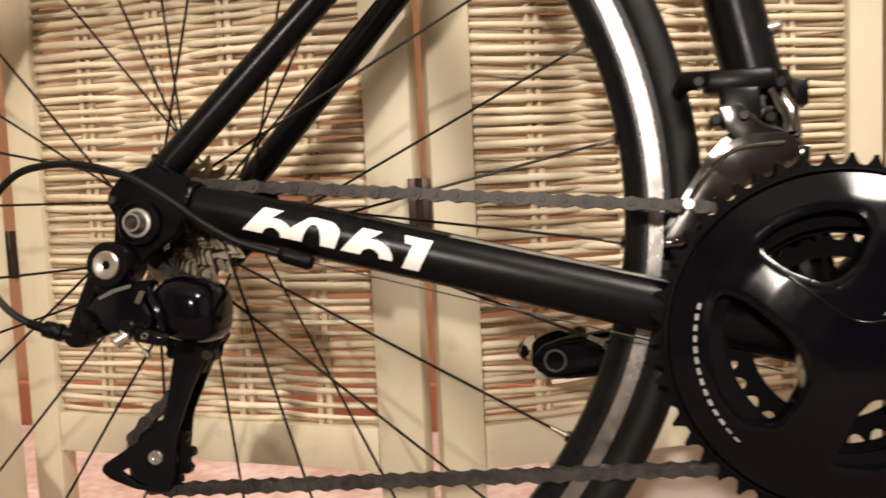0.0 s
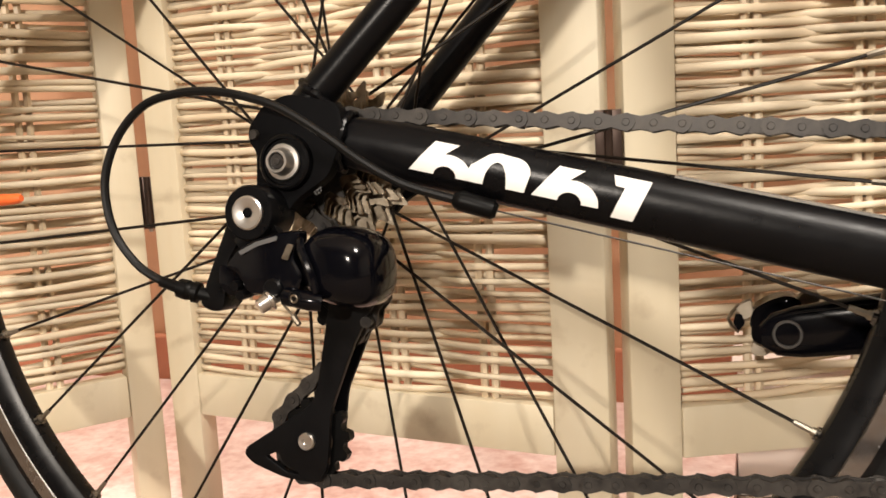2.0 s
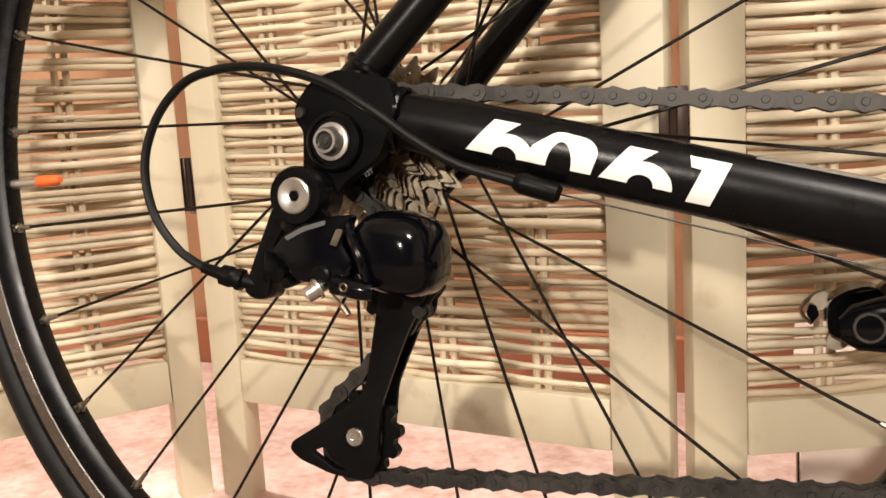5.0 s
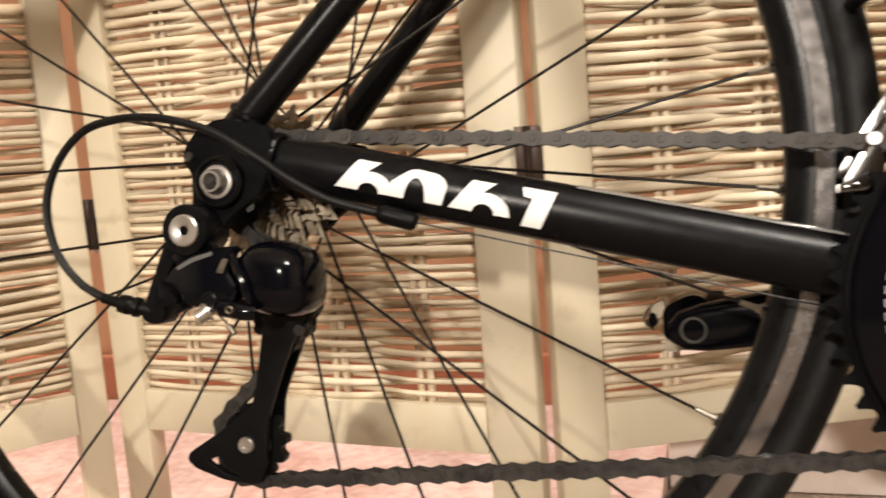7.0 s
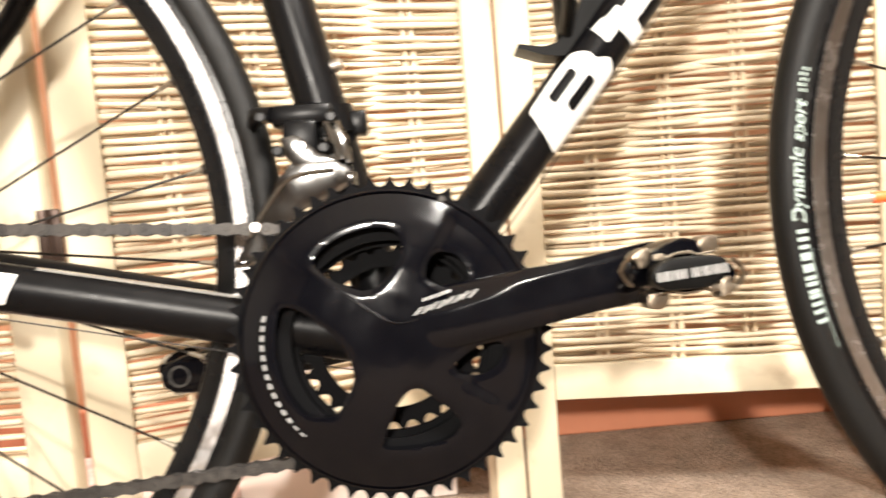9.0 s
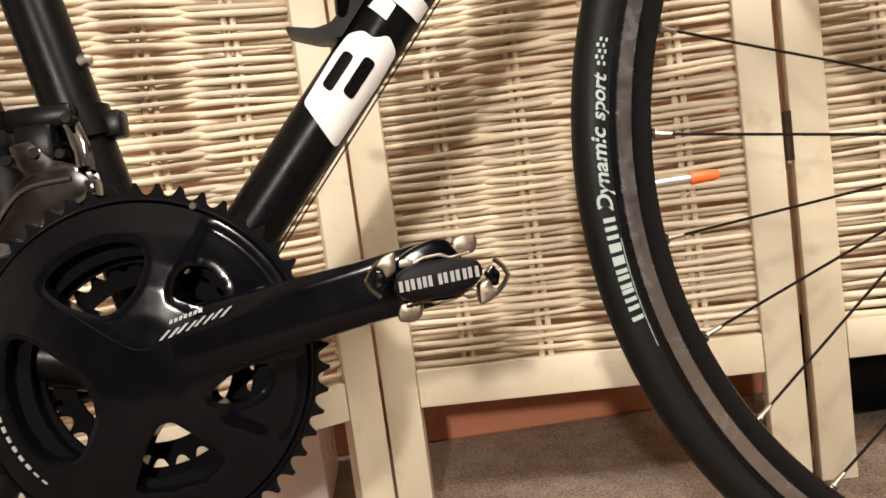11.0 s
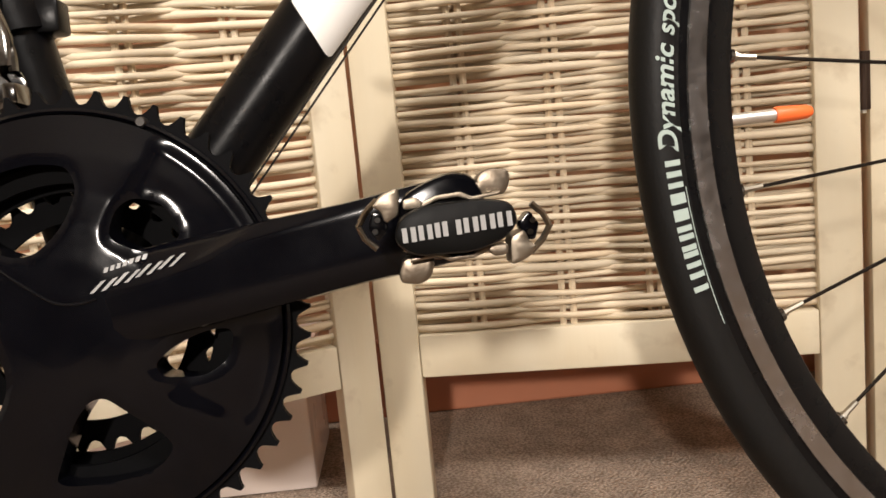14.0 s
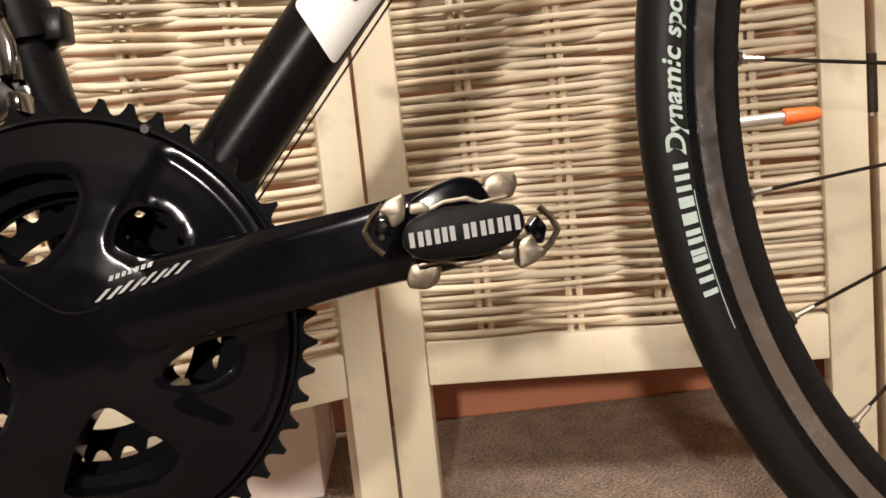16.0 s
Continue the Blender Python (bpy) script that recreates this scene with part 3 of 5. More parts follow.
# ---- wheels ----
def wheel(cx, cz, name, first, count, rear):
    hub = bmesh.new()
    if rear:
        add_lathe(hub, [(0, -0.062), (0.008, -0.062), (0.010, -0.022), (0.026, -0.021), (0.027, -0.018), (0.014, -0.014), (0.013, 0.030), (0.022, 0.033), (0.023, 0.036), (0.012, 0.038), (0.008, 0.064), (0, 0.064)], cx, cz, 28)
    else:
        add_lathe(hub, [(0, -0.049), (0.008, -0.049), (0.011, -0.037), (0.019, -0.036), (0.019, -0.032), (0.010, -0.028), (0.010, 0.028), (0.019, 0.032), (0.019, 0.036), (0.008, 0.049), (0, 0.049)], cx, cz, 28)
    w = part(name, hub, M_BLACK_DEEP, bike)
    tyre = [(0.3195 + 0.0122 * math.cos(radians(a)), 0.0125 * math.sin(radians(a))) for a in range(-140, 141, 14)]
    part("tyre", add_lathe(bmesh.new(), tyre, cx, cz, 160, True), M_RUBBER, w)
    rim = [(0.3125, -0.0095), (0.2975, -0.0102), (0.2960, -0.0100), (0.2900, -0.0088), (0.2852, -0.0058), (0.2842, -0.003), (0.2842, 0.003), (0.2852, 0.0058), (0.2900, 0.0088), (0.2960, 0.0100), (0.3125, 0.0095)]
    part("rim", add_lathe(bmesh.new(), rim, cx, cz, 160, True), M_RIM, w)
    for s in (-1, 1):
        part("brake_track", add_lathe(bmesh.new(), [(0.3080, s * 0.0099), (0.3074, s * 0.0107), (0.2990, s * 0.0108), (0.2984, s * 0.0102)], cx, cz, 160), M_TRACK, w, "machined silver brake track")
    for k in range(count):
        a = first + k * 2 * math.pi / count
        s = -1 if k % 2 == 0 else 1
        cross = (-1.15 if rear else 0.9) * (1 if (k // 2) % 2 == 0 else -1)
        fl = (0.0195 if s < 0 else 0.0345) if rear else 0.034
        hr = (0.0235 if s < 0 else 0.0205) if rear else 0.0175
        e0 = Vector((cx + hr * math.cos(a + cross), s * fl, cz + hr * math.sin(a + cross)))
        e1 = Vector((cx + 0.2835 * math.cos(a), s * 0.0012, cz + 0.2835 * math.sin(a)))
        d = (e0 - e1).normalized()
        part("spoke", add_tube(bmesh.new(), [e1 + d * 0.010, e0], 0.00095, 7), M_SPOKE, w)
        part("nipple", add_tube(bmesh.new(), [e1 - d * 0.002, e1 + d * 0.0030, e1 + d * 0.0032, e1 + d * 0.012], [0.0026, 0.0024, 0.0017, 0.0015], 8), M_NIPPLE, w)
        bm = bmesh.new()
        rad = (e1 - Vector((cx, 0, cz))).normalized()
        add_tube(bm, [e1 + rad * 0.001, e1 - rad * 0.0012], [0.0042, 0.0036], 12)
        part("eyelet", bm, M_CAGE, w)
    return w


rear_wheel = wheel(AX, AZ, "rear_wheel", radians(163.2), 28, True)
front_wheel = wheel(FX, FZ, "front_wheel", radians(175.1), 28, False)
STEER = pose(FX, 0, FZ, 2.76, 0, 3.39) @ Matrix.Translation((-FX, 0, -FZ))
front_wheel.matrix_basis = STEER


def valve(cx, cz, angle, parent):
    d = Vector((math.cos(angle), 0, math.sin(angle)))
    c = Vector((cx, 0, cz))
    part("valve", add_tube(bmesh.new(), [c + d * 0.286, c + d * 0.262, c + d * 0.2615, c + d * 0.254], [0.0030, 0.0030, 0.0026, 0.0026], 12), M_ALU, parent, "silver valve stem")
    part("valve_cap", add_tube(bmesh.new(), [c + d * 0.262, c + d * 0.2605, c + d * 0.246, c + d * 0.2435], [0.0036, 0.0041, 0.0034, 0.0022], 14), M_ORANGE, parent, "bright orange valve cap")


valve(AX, AZ, radians(183.0), rear_wheel)
valve(FX, FZ, radians(181.1), front_wheel)


# raised marks printed on the front tyre's side wall
def tyre_block(a0, a1, r0, r1, name="print_mark"):
    bm = bmesh.new()
    n = max(2, int(abs(a1 - a0) / 0.5))
    rows = []
    for i in range(n + 1):
        a = radians(a0 + (a1 - a0) * i / n)
        row = []
        for j in range(5):
            r = r0 + (r1 - r0) * j / 4
            y = -0.0125 * math.sqrt(max(0.05, 1 - ((r - 0.3195) / 0.0122) ** 2)) - 0.00025
            row.append(bm.verts.new((FX + r * math.cos(a), y, FZ + r * math.sin(a))))
        rows.append(row)
    for p, q in zip(rows, rows[1:]):
        for j in range(4):
            bm.faces.new((p[j], p[j + 1], q[j + 1], q[j]))
    part(name, bm, M_MINT, front_wheel)


def tyre_bars(a0, a1, r0, r1):
    """An emblem's character as plain bars across the side wall."""
    n = 1 if abs(a1 - a0) < 0.8 else 2
    w = min(0.48, abs(a1 - a0))
    for k in range(n):
        tyre_block(a0 - k * (a0 - a1 - w), a0 - k * (a0 - a1 - w) - w, r0, r1)


def letters(text, size):
    """The outline of a word in the built-in font as triangles in metres, from its lower left corner."""
    cu = bpy.data.curves.new("word", "FONT")
    cu.body, cu.size, cu.offset = text, size, size * 0.022
    ob = bpy.data.objects.new("word", cu)
    me = bpy.data.meshes.new_from_object(ob)
    bm = bmesh.new()
    bm.from_mesh(me)
    bpy.data.objects.remove(ob)
    bpy.data.curves.remove(cu)
    bpy.data.meshes.remove(me)
    bmesh.ops.triangulate(bm, faces=bm.faces)
    return bm


def tyre_word(text, a0, size, r0, wide):
    """A word that runs along the side wall from the angle a0, its letters' feet towards the rim."""
    bm = letters(text, size)
    for v in bm.verts:
        r = r0 + v.co.y
        a = radians(a0) - (v.co.x * wide + 0.25 * v.co.y) / 0.318
        y = -0.0125 * math.sqrt(max(0.05, 1 - ((r - 0.3195) / 0.0122) ** 2)) - 0.0003
        v.co = (FX + r * math.cos(a), y, FZ + r * math.sin(a))
    part("printed_word", bm, M_MINT, front_wheel, "pale printed word on the tyre wall")


a = 195.1
for wdt in (1.65, 0.45, 1.05, 1.2, 0.95, 0.9, 0.45, 1.4):
    tyre_bars(a, a - wdt, 0.3148, 0.3222)
    a -= wdt + 0.46
tyre_block(198.6, 186.2, 0.3134, 0.3139)
tyre_word("Dynamic", 183.3, 0.0128, 0.3150, 1.08)
tyre_word("sport", 173.7, 0.0122, 0.3150, 1.0)
for k in range(5):
    for q in range(2):
        tyre_block(167.9 - 0.62 * k, 167.5 - 0.62 * k, 0.3160 + 0.0034 * q + 0.0014 * (k % 2), 0.3176 + 0.0034 * q + 0.0014 * (k % 2))

# fork
for s in (-1, 1):
    part("fork_blade", add_tube(bmesh.new(), [(0.415, s * 0.032, 0.69), (0.50, s * 0.048, 0.50), (FX - 0.012, s * 0.052, FZ + 0.03), (FX, s * 0.052, FZ)], [0.013, 0.012, 0.009, 0.008], 18), M_BLACK_MATT, bike).matrix_basis = STEER
part("fork_crown", add_tube(bmesh.new(), [(0.414, -0.036, 0.695), (0.414, 0.036, 0.695)], 0.016, 18), M_BLACK_MATT, bike)

# ---- quick release ----
bm = bmesh.new()
add_lathe(bm, [(0, -0.0770), (0.0112, -0.0770), (0.0116, -0.0785), (0.0128, -0.0785), (0.0138, -0.0775), (0.0142, -0.0738)], AX, AZ - 0.002, 36)
skewer = part("quick_release", bm, M_BLACK_DEEP, bike)
QZ = AZ - 0.002
bm = bmesh.new()
add_lathe(bm, [(0.0092, -0.0780), (0.0088, -0.0788), (0.0070, -0.0790), (0.0066, -0.0796), (0.0060, -0.0846), (0.0056, -0.0853), (0.0044, -0.0853), (0.0041, -0.0846), (0.0041, -0.0836), (0, -0.0834)], AX, QZ, 36)
part("nut", bm, M_STEEL, skewer, "polished chrome skewer nut")
bm = bmesh.new()
add_lathe(bm, [(0.0040, -0.0838), (0.0034, -0.0846), (0.0020, -0.0845), (0.0016, -0.0850), (0, -0.0851)], AX, QZ, 24)
part("nut_core", bm, M_CHAIN, skewer)
bm = letters("12T", 0.0032)
for v in bm.verts:
    v.co = (AX + 0.0150 + 0.85 * v.co.x - 0.5 * v.co.y, -0.07395, AZ - 0.0190 + 0.5 * v.co.x + 0.85 * v.co.y)
part("printed_word", bm, M_RIM_GREY, skewer)

# ---- cassette ----
bm = bmesh.new()
add_lathe(bm, [(0.0, -0.0560), (0.0145, -0.0560), (0.0165, -0.0550), (0.0165, -0.0530), (0.0, -0.0530)], AX, AZ, 36)
cassette = part("cassette", bm, M_BLACK_DEEP, bike)
for i, n in enumerate((12, 13, 14, 15, 16, 17, 19, 20, 22)):
    y = -0.0515 + i * 0.0041
    rp = n * 0.0127 / 2 / math.pi
    holes = [[(AX + 0.0105 * math.cos(radians(q)), AZ + 0.0105 * math.sin(radians(q))) for q in range(0, 360, 20)]]
    if n >= 15:
        count = n - 6
        for q in range(count):
            a = q * 360 / count + i * 17
            rr, hw = rp - 0.0082, 0.0026
            holes.append([(AX + rr * math.cos(radians(a)) + hw * math.cos(radians(c)), AZ + rr * math.sin(radians(a)) + hw * math.sin(radians(c))) for c in range(0, 360, 40)])
    part("sprocket", add_plate(bmesh.new(), gear(AX, AZ, n, 0.0078, i * 0.31, 0.1), holes, y, y + 0.0017, 0.0003), M_SPROCKET if n > 12 else M_CHAIN, cassette, "", False)
    part("spacer", add_lathe(bmesh.new(), [(0.0175, y + 0.0018), (0.0175, y + 0.0040)], AX, AZ, 28), M_BLACK_DEEP, cassette)

# ---- crankset ----
SPIN, RISE = 8.3, 0.0062
cr, sr = math.cos(radians(SPIN)), math.sin(radians(SPIN))


def crank_xy(s, v):
    """A place along and across the drive-side arm, whose axis runs a little above the spindle."""
    return (BX + s * cr - v * sr, BZ + RISE + s * sr + v * cr)


bm = bmesh.new()
add_lathe(bm, [(0, -0.060), (0.022, -0.060), (0.024, -0.056), (0.024, -0.034), (0.021, 0.05), (0.012, 0.06), (0, 0.06)], BX, BZ, 36)
crankset = part("crankset", bm, M_BLACK_DEEP, bike)


def toothed_ring(outline, cx, cz, inner, y0, y1):
    """A flat ring with a toothed outer edge, built in strips."""
    bm = bmesh.new()
    rows = []
    for x, z in outline:
        a = math.atan2(z - cz, x - cx)
        ix, iz = cx + inner * math.cos(a), cz + inner * math.sin(a)
        rows.append([bm.verts.new(p) for p in ((x, y0, z), (ix, y0, iz), (ix, y1, iz), (x, y1, z))])
    for p, q in zip(rows, rows[1:] + rows[:1]):
        for k in range(4):
            bm.faces.new((p[k], p[(k + 1) % 4], q[(k + 1) % 4], q[k]))
    return bm


part("large_chainring", toothed_ring(gear(BX, BZ, 50, 0.0062, 0.045, 0.25, 0.01235), BX, BZ, 0.0612, -0.0490, -0.0455), M_RING, crankset, "", False)
part("middle_chainring", toothed_ring(gear(BX, BZ, 34, 0.0068, 0.0, 0.25), BX, BZ, 0.0578, -0.0395, -0.0370), M_RING, crankset, "", False)
part("small_chainring", toothed_ring(gear(BX, BZ, 30, 0.0068, 0.05, 0.25, 0.01215), BX, BZ, 0.0450, -0.0335, -0.0310), M_RING, crankset, "", False)
part("ring_edge", add_lathe(bmesh.new(), [(0.0930, -0.0492), (0.0928, -0.0520), (0.0915, -0.0530), (0.0905, -0.0522), (0.0903, -0.0492)], BX, BZ, 120), M_BLACK_GLOSS, crankset)


def pol(r, a):
    return (BX + r * math.cos(radians(a)), BZ + r * math.sin(radians(a)))


def pocket(*corners):
    return rounded([pol(r / 1000, a) for r, a in corners], 0.0075, 5)


POCKETS = [pocket((68, 131), (70, 118), (70, 106), (70, 94), (68, 82), (59, 77), (43, 81), (33, 98), (34, 113), (50, 129)),
           pocket((70, 157), (70, 170), (70, 183), (70, 200), (69, 217), (56, 231), (31, 224), (25, 200), (32, 170), (56, 156)),
           pocket((64, 261), (66, 265), (67, 278), (69, 290), (70, 299), (67, 307), (59, 308), (44, 304), (33, 299), (31, 288), (38, 273)),
           pocket((41, -25), (47, -13), (58, -6), (70, -5), (69.5, -16), (61, -25), (46, -30)),
           pocket((43, 57), (55, 60), (62, 57), (67, 47), (64, 32), (48, 35))]


def pocket_gap(x, z):
    """Distance to the nearest pocket's edge, its nearest point, and whether the place lies inside one."""
    best, near, inside = 9.0, None, False
    for poly in POCKETS:
        cross = False
        for (x0, z0), (x1, z1) in zip(poly, poly[1:] + poly[:1]):
            dx, dz = x1 - x0, z1 - z0
            t = max(0.0, min(1.0, ((x - x0) * dx + (z - z0) * dz) / (dx * dx + dz * dz + 1e-12)))
            qx, qz = x0 + dx * t, z0 + dz * t
            d = math.hypot(x - qx, z - qz)
            if d < best:
                best, near = d, (qx, qz)
            if (z0 > z) != (z1 > z) and x < x0 + (z - z0) / (z1 - z0) * dx:
                cross = not cross
        inside = inside or cross
    return best, near, inside


def ease(a, b, v):
    t = max(0.0, min(1.0, (v - a) / (b - a)))
    return t * t * (3 - 2 * t)


def spider_y(x, z, gap):
    r = math.hypot(x - BX, z - BZ)
    a = math.degrees(math.atan2(z - BZ, x - BX))
    y = -0.0692
    steps = ((0.0, -0.0701), (0.015, -0.0699), (0.030, -0.0692), (0.045, -0.0675), (0.060, -0.0646), (0.075, -0.0603), (0.085, -0.0566), (0.0950, -0.0528))
    for (r0, y0), (r1, y1) in zip(steps, steps[1:]):
        if r0 <= r <= r1:
            y = y0 + (y1 - y0) * (r - r0) / (r1 - r0)
    low = ease(62, 55, a) * ease(4, 12, a) * ease(0.040, 0.060, r) + ease(-40, -30, a) * ease(4, -4, a) * ease(0.045, 0.055, r)
    y += 0.0024 * low * ease(0.0896, 0.083, r)
    return y + 0.0011 * max(0.0, 1 - gap / 0.0040) ** 2


def hollow_spider():
    """One smooth body that falls from the arm's root to the ring, with rounded pockets through it."""
    bm = bmesh.new()
    nr, na = 44, 240
    grid, gaps = [], []
    for i in range(nr + 1):
        r = 0.001 + (0.0896 - 0.001) * i / nr
        row, gr = [], []
        for k in range(na):
            x, z = pol(r, 360 * k / na)
            g = pocket_gap(x, z)
            row.append(bm.verts.new((x, spider_y(x, z, g[0]), z)))
            gr.append(g)
        grid.append(row)
        gaps.append(gr)
    for i in range(nr):
        for k in range(na):
            k2 = (k + 1) % na
            quad = ((i, k), (i, k2), (i + 1, k2), (i + 1, k))
            if not any(gaps[u][v][2] for u, v in quad):
                bm.faces.new([grid[u][v] for u, v in quad])
    for i in range(nr + 1):
        for k in range(na):
            v = grid[i][k]
            if 0 < len(v.link_faces) < 4 and 0 < i < nr:
                qx, qz = gaps[i][k][1]
                v.co = (qx, spider_y(qx, qz, 0.0), qz)
    bmesh.ops.delete(bm, geom=[v for v in bm.verts if not v.link_faces], context="VERTS")
    bm.faces.new(grid[0])
    rim = [e for e in bm.edges if len(e.link_faces) == 1]
    for e in rim:
        e.smooth = False
    ex = bmesh.ops.extrude_edge_only(bm, edges=rim)
    for g in ex["geom"]:
        if isinstance(g, bmesh.types.BMVert):
            g.co.y = -0.0496
    part("spider", bm, M_BLACK_GLOSS, crankset, "gloss black hollow spider")


hollow_spider()
for a in (72, 139, 221, 315, 65):
    bm = bmesh.new()
    x, z = pol(0.0922 if a == 65 else 0.082, a)
    y, r = (-0.0540, 0.0023) if a == 65 else (-0.047, 0.0031)
    add_lathe(bm, [(0.0, y), (r - 0.0005, y), (r, y + 0.001), (r, -0.044)], x, z, 14)
    part("chainring_bolt", bm, M_CHAIN if a == 65 else M_BLACK_DEEP, crankset)
# raised crease that sweeps from the arm's root round the upper pocket
ridge = smooth_line([(x, spider_y(x, z, 0.02) + 0.0002, z) for x, z in ((0.0240, 0.2722), (0.0160, 0.2708), (0.0070, 0.2722), (-0.0020, 0.2783), (-0.0085, 0.2832), (-0.0150, 0.2886), (-0.0230, 0.2950))], 6)
part("crease", add_tube(bmesh.new(), ridge, 0.0008, 8), M_BLACK_GLOSS, crankset)


ARM_RIGHT = [(-0.022, 0.006, -0.056, -0.0580), (-0.012, 0.013, -0.055, -0.0620), (0.002, 0.0165, -0.054, -0.0655), (0.020, 0.0190, -0.053, -0.0692), (0.040, 0.0190, -0.054, -0.0720), (0.065, 0.0184, -0.056, -0.0745), (0.082, 0.0180, -0.057, -0.0758), (0.10, 0.0176, -0.058, -0.077), (0.125, 0.0168, -0.060, -0.0785), (0.148, 0.0172, -0.062, -0.0795), (0.163, 0.0172, -0.063, -0.080), (0.174, 0.0140, -0.0635, -0.0795), (0.181, 0.0070, -0.065, -0.078)]
ARM_LEFT = [(-0.020, 0.008, 0.055, 0.070), (-0.010, 0.018, 0.052, 0.072), (0.02, 0.018, 0.053, 0.073), (0.10, 0.0172, 0.058, 0.074), (0.158, 0.0145, 0.061, 0.075), (0.171, 0.0120, 0.062, 0.0745), (0.178, 0.006, 0.063, 0.073)]


def arm_section(s, h, y0, y1):
    """The drive-side arm's outline at s: a flat outer face, and above a crease a face that leans back."""
    crease = 0.0042 + 0.0010 * ease(0.03, 0.055, s) + 0.0110 * ease(0.050, 0.104, s)
    crease = min(crease, h * 0.70)
    lean = 0.42 * ease(-0.012, 0.02, s) * ease(0.108, 0.070, s) + 0.06
    low = -h
    pts = [(low * 0.70, 0.0), (low * 0.94, 0.12), (low, 0.40), (low, 0.62), (low * 0.95, 0.84), (low * 0.82, 0.95), (low * 0.55, 1.0), (low * 0.2, 1.0), (crease - 0.0022, 1.0), (crease - 0.0008, 1.0)]
    run = h - crease
    pts += [(crease + 0.0008, 1.0 - lean * 0.0008 / run), (crease + 0.0022, 1.0 - lean * 0.0022 / run)]
    pts += [(crease + run * f, 1.0 - lean * f) for f in (0.65, 0.92)]
    pts += [(h, 1.0 - lean - 0.10), (h, 0.35), (h * 0.92, 0.10), (h * 0.70, 0.0)]
    return [(v, y0 + (y1 - y0) * f) for v, f in pts]


def arm_face(s, v):
    """The outer face of the drive-side arm at s along it and v across it."""
    for a, b in zip(ARM_RIGHT, ARM_RIGHT[1:]):
        if a[0] <= s <= b[0]:
            t = (s - a[0]) / (b[0] - a[0])
            sec = arm_section(s, *(p + (q - p) * t for p, q in zip(a[1:], b[1:])))[5:15]
            for (v0, ya), (v1, yb) in zip(sec, sec[1:]):
                if v0 <= v <= v1:
                    return ya + (yb - ya) * (v - v0) / (v1 - v0)
    return -0.060


def crank_arm(sign):
    """Lofted arm; sign -1 is the drive side."""
    bm = bmesh.new()
    rows = []
    for s, h, y0, y1 in (ARM_RIGHT if sign < 0 else ARM_LEFT):
        if sign < 0:
            rows.append([bm.verts.new((crank_xy(s, v)[0], y, crank_xy(s, v)[1])) for v, y in arm_section(s, h, y0, y1)])
            continue
        row = []
        ym, hy = (y0 + y1) / 2, abs(y1 - y0) / 2
        for k in range(24):
            a = 2 * math.pi * k / 24
            c, q = math.cos(a), math.sin(a)
            v, y = h * math.copysign(abs(c) ** 0.62, c), ym + hy * math.copysign(abs(q) ** 0.62, q)
            row.append(bm.verts.new((BX - s * cr - v * sr, y, BZ - s * sr + v * cr)))
        rows.append(row)
    m = len(rows[0])
    for p, q in zip(rows, rows[1:]):
        for k in range(m):
            bm.faces.new((p[k], p[(k + 1) % m], q[(k + 1) % m], q[k]))
    bm.faces.new(rows[0])
    bm.faces.new(rows[-1][::-1])
    return part("crank_arm", bm, M_BLACK_GLOSS, crankset, "gloss black hollow crank arm")


crank_arm(-1)
crank_arm(1)


lx, lz = BX - 0.1640 * cr, BZ - 0.1640 * sr
bm = bmesh.new()
add_lathe(bm, [(0.0082, 0.0608), (0.0078, 0.0600), (0.0066, 0.0600), (0.0062, 0.0625), (0, 0.0640)], lx, lz, 24)
part("pedal_thread", bm, M_CHAIN, crankset)


# light grey marks on the arm and ring
def crank_mark(s0, s1, v0, v1, skew=0.0):
    """A thin printed stroke; its corners are given along and across the arm."""
    bm = bmesh.new()
    n = 5
    rows = []
    for k in range(n + 1):
        row = []
        for q in (0, 0.5, 1):
            v = v0 + (v1 - v0) * q
            s = s0 + (s1 - s0) * k / n + skew * (v - v0)
            x, z = crank_xy(s, v)
            row.append(bm.verts.new((x, min(arm_face(s, v), spider_y(x, z, pocket_gap(x, z)[0])) - 0.0007, z)))
        rows.append(row)
    for p, q in zip(rows, rows[1:]):
        for u in (0, 1):
            bm.faces.new((p[u], p[u + 1], q[u + 1], q[u]))
    part("print_mark", bm, M_MARK, crankset)


for k, o in enumerate((0.0165, 0.0262, 0.0359, 0.0456)):
    v0 = 0.0056 + k * 0.0010
    crank_mark(o, o + 0.0020, v0 + 0.0003, v0 + 0.0043, 1.5)
    crank_mark(o + 0.0048, o + 0.0068, v0 + 0.0003, v0 + 0.0043, 1.5)
for k in range(7):
    crank_mark(0.0240 + k * 0.0026, 0.0257 + k * 0.0026, 0.0128 + k * 0.00025, 0.0148 + k * 0.00025, 0.5)
for k in range(14):
    a = 164 + k * 4.4
    r0, r1 = (0.0762, 0.0779) if k < 12 else (0.0766, 0.0775)
    pts = [pol(r0, a), pol(r1, a), pol(r1, a + 2.6), pol(r0, a + 2.6)]
    bm = bmesh.new()
    add_plate(bm, pts, [], spider_y(*pol(r0, a), 0.0055) - 0.0007, spider_y(*pol(r1, a), 0.0055) - 0.0004)
    part("print_mark", bm, M_MARK, crankset)


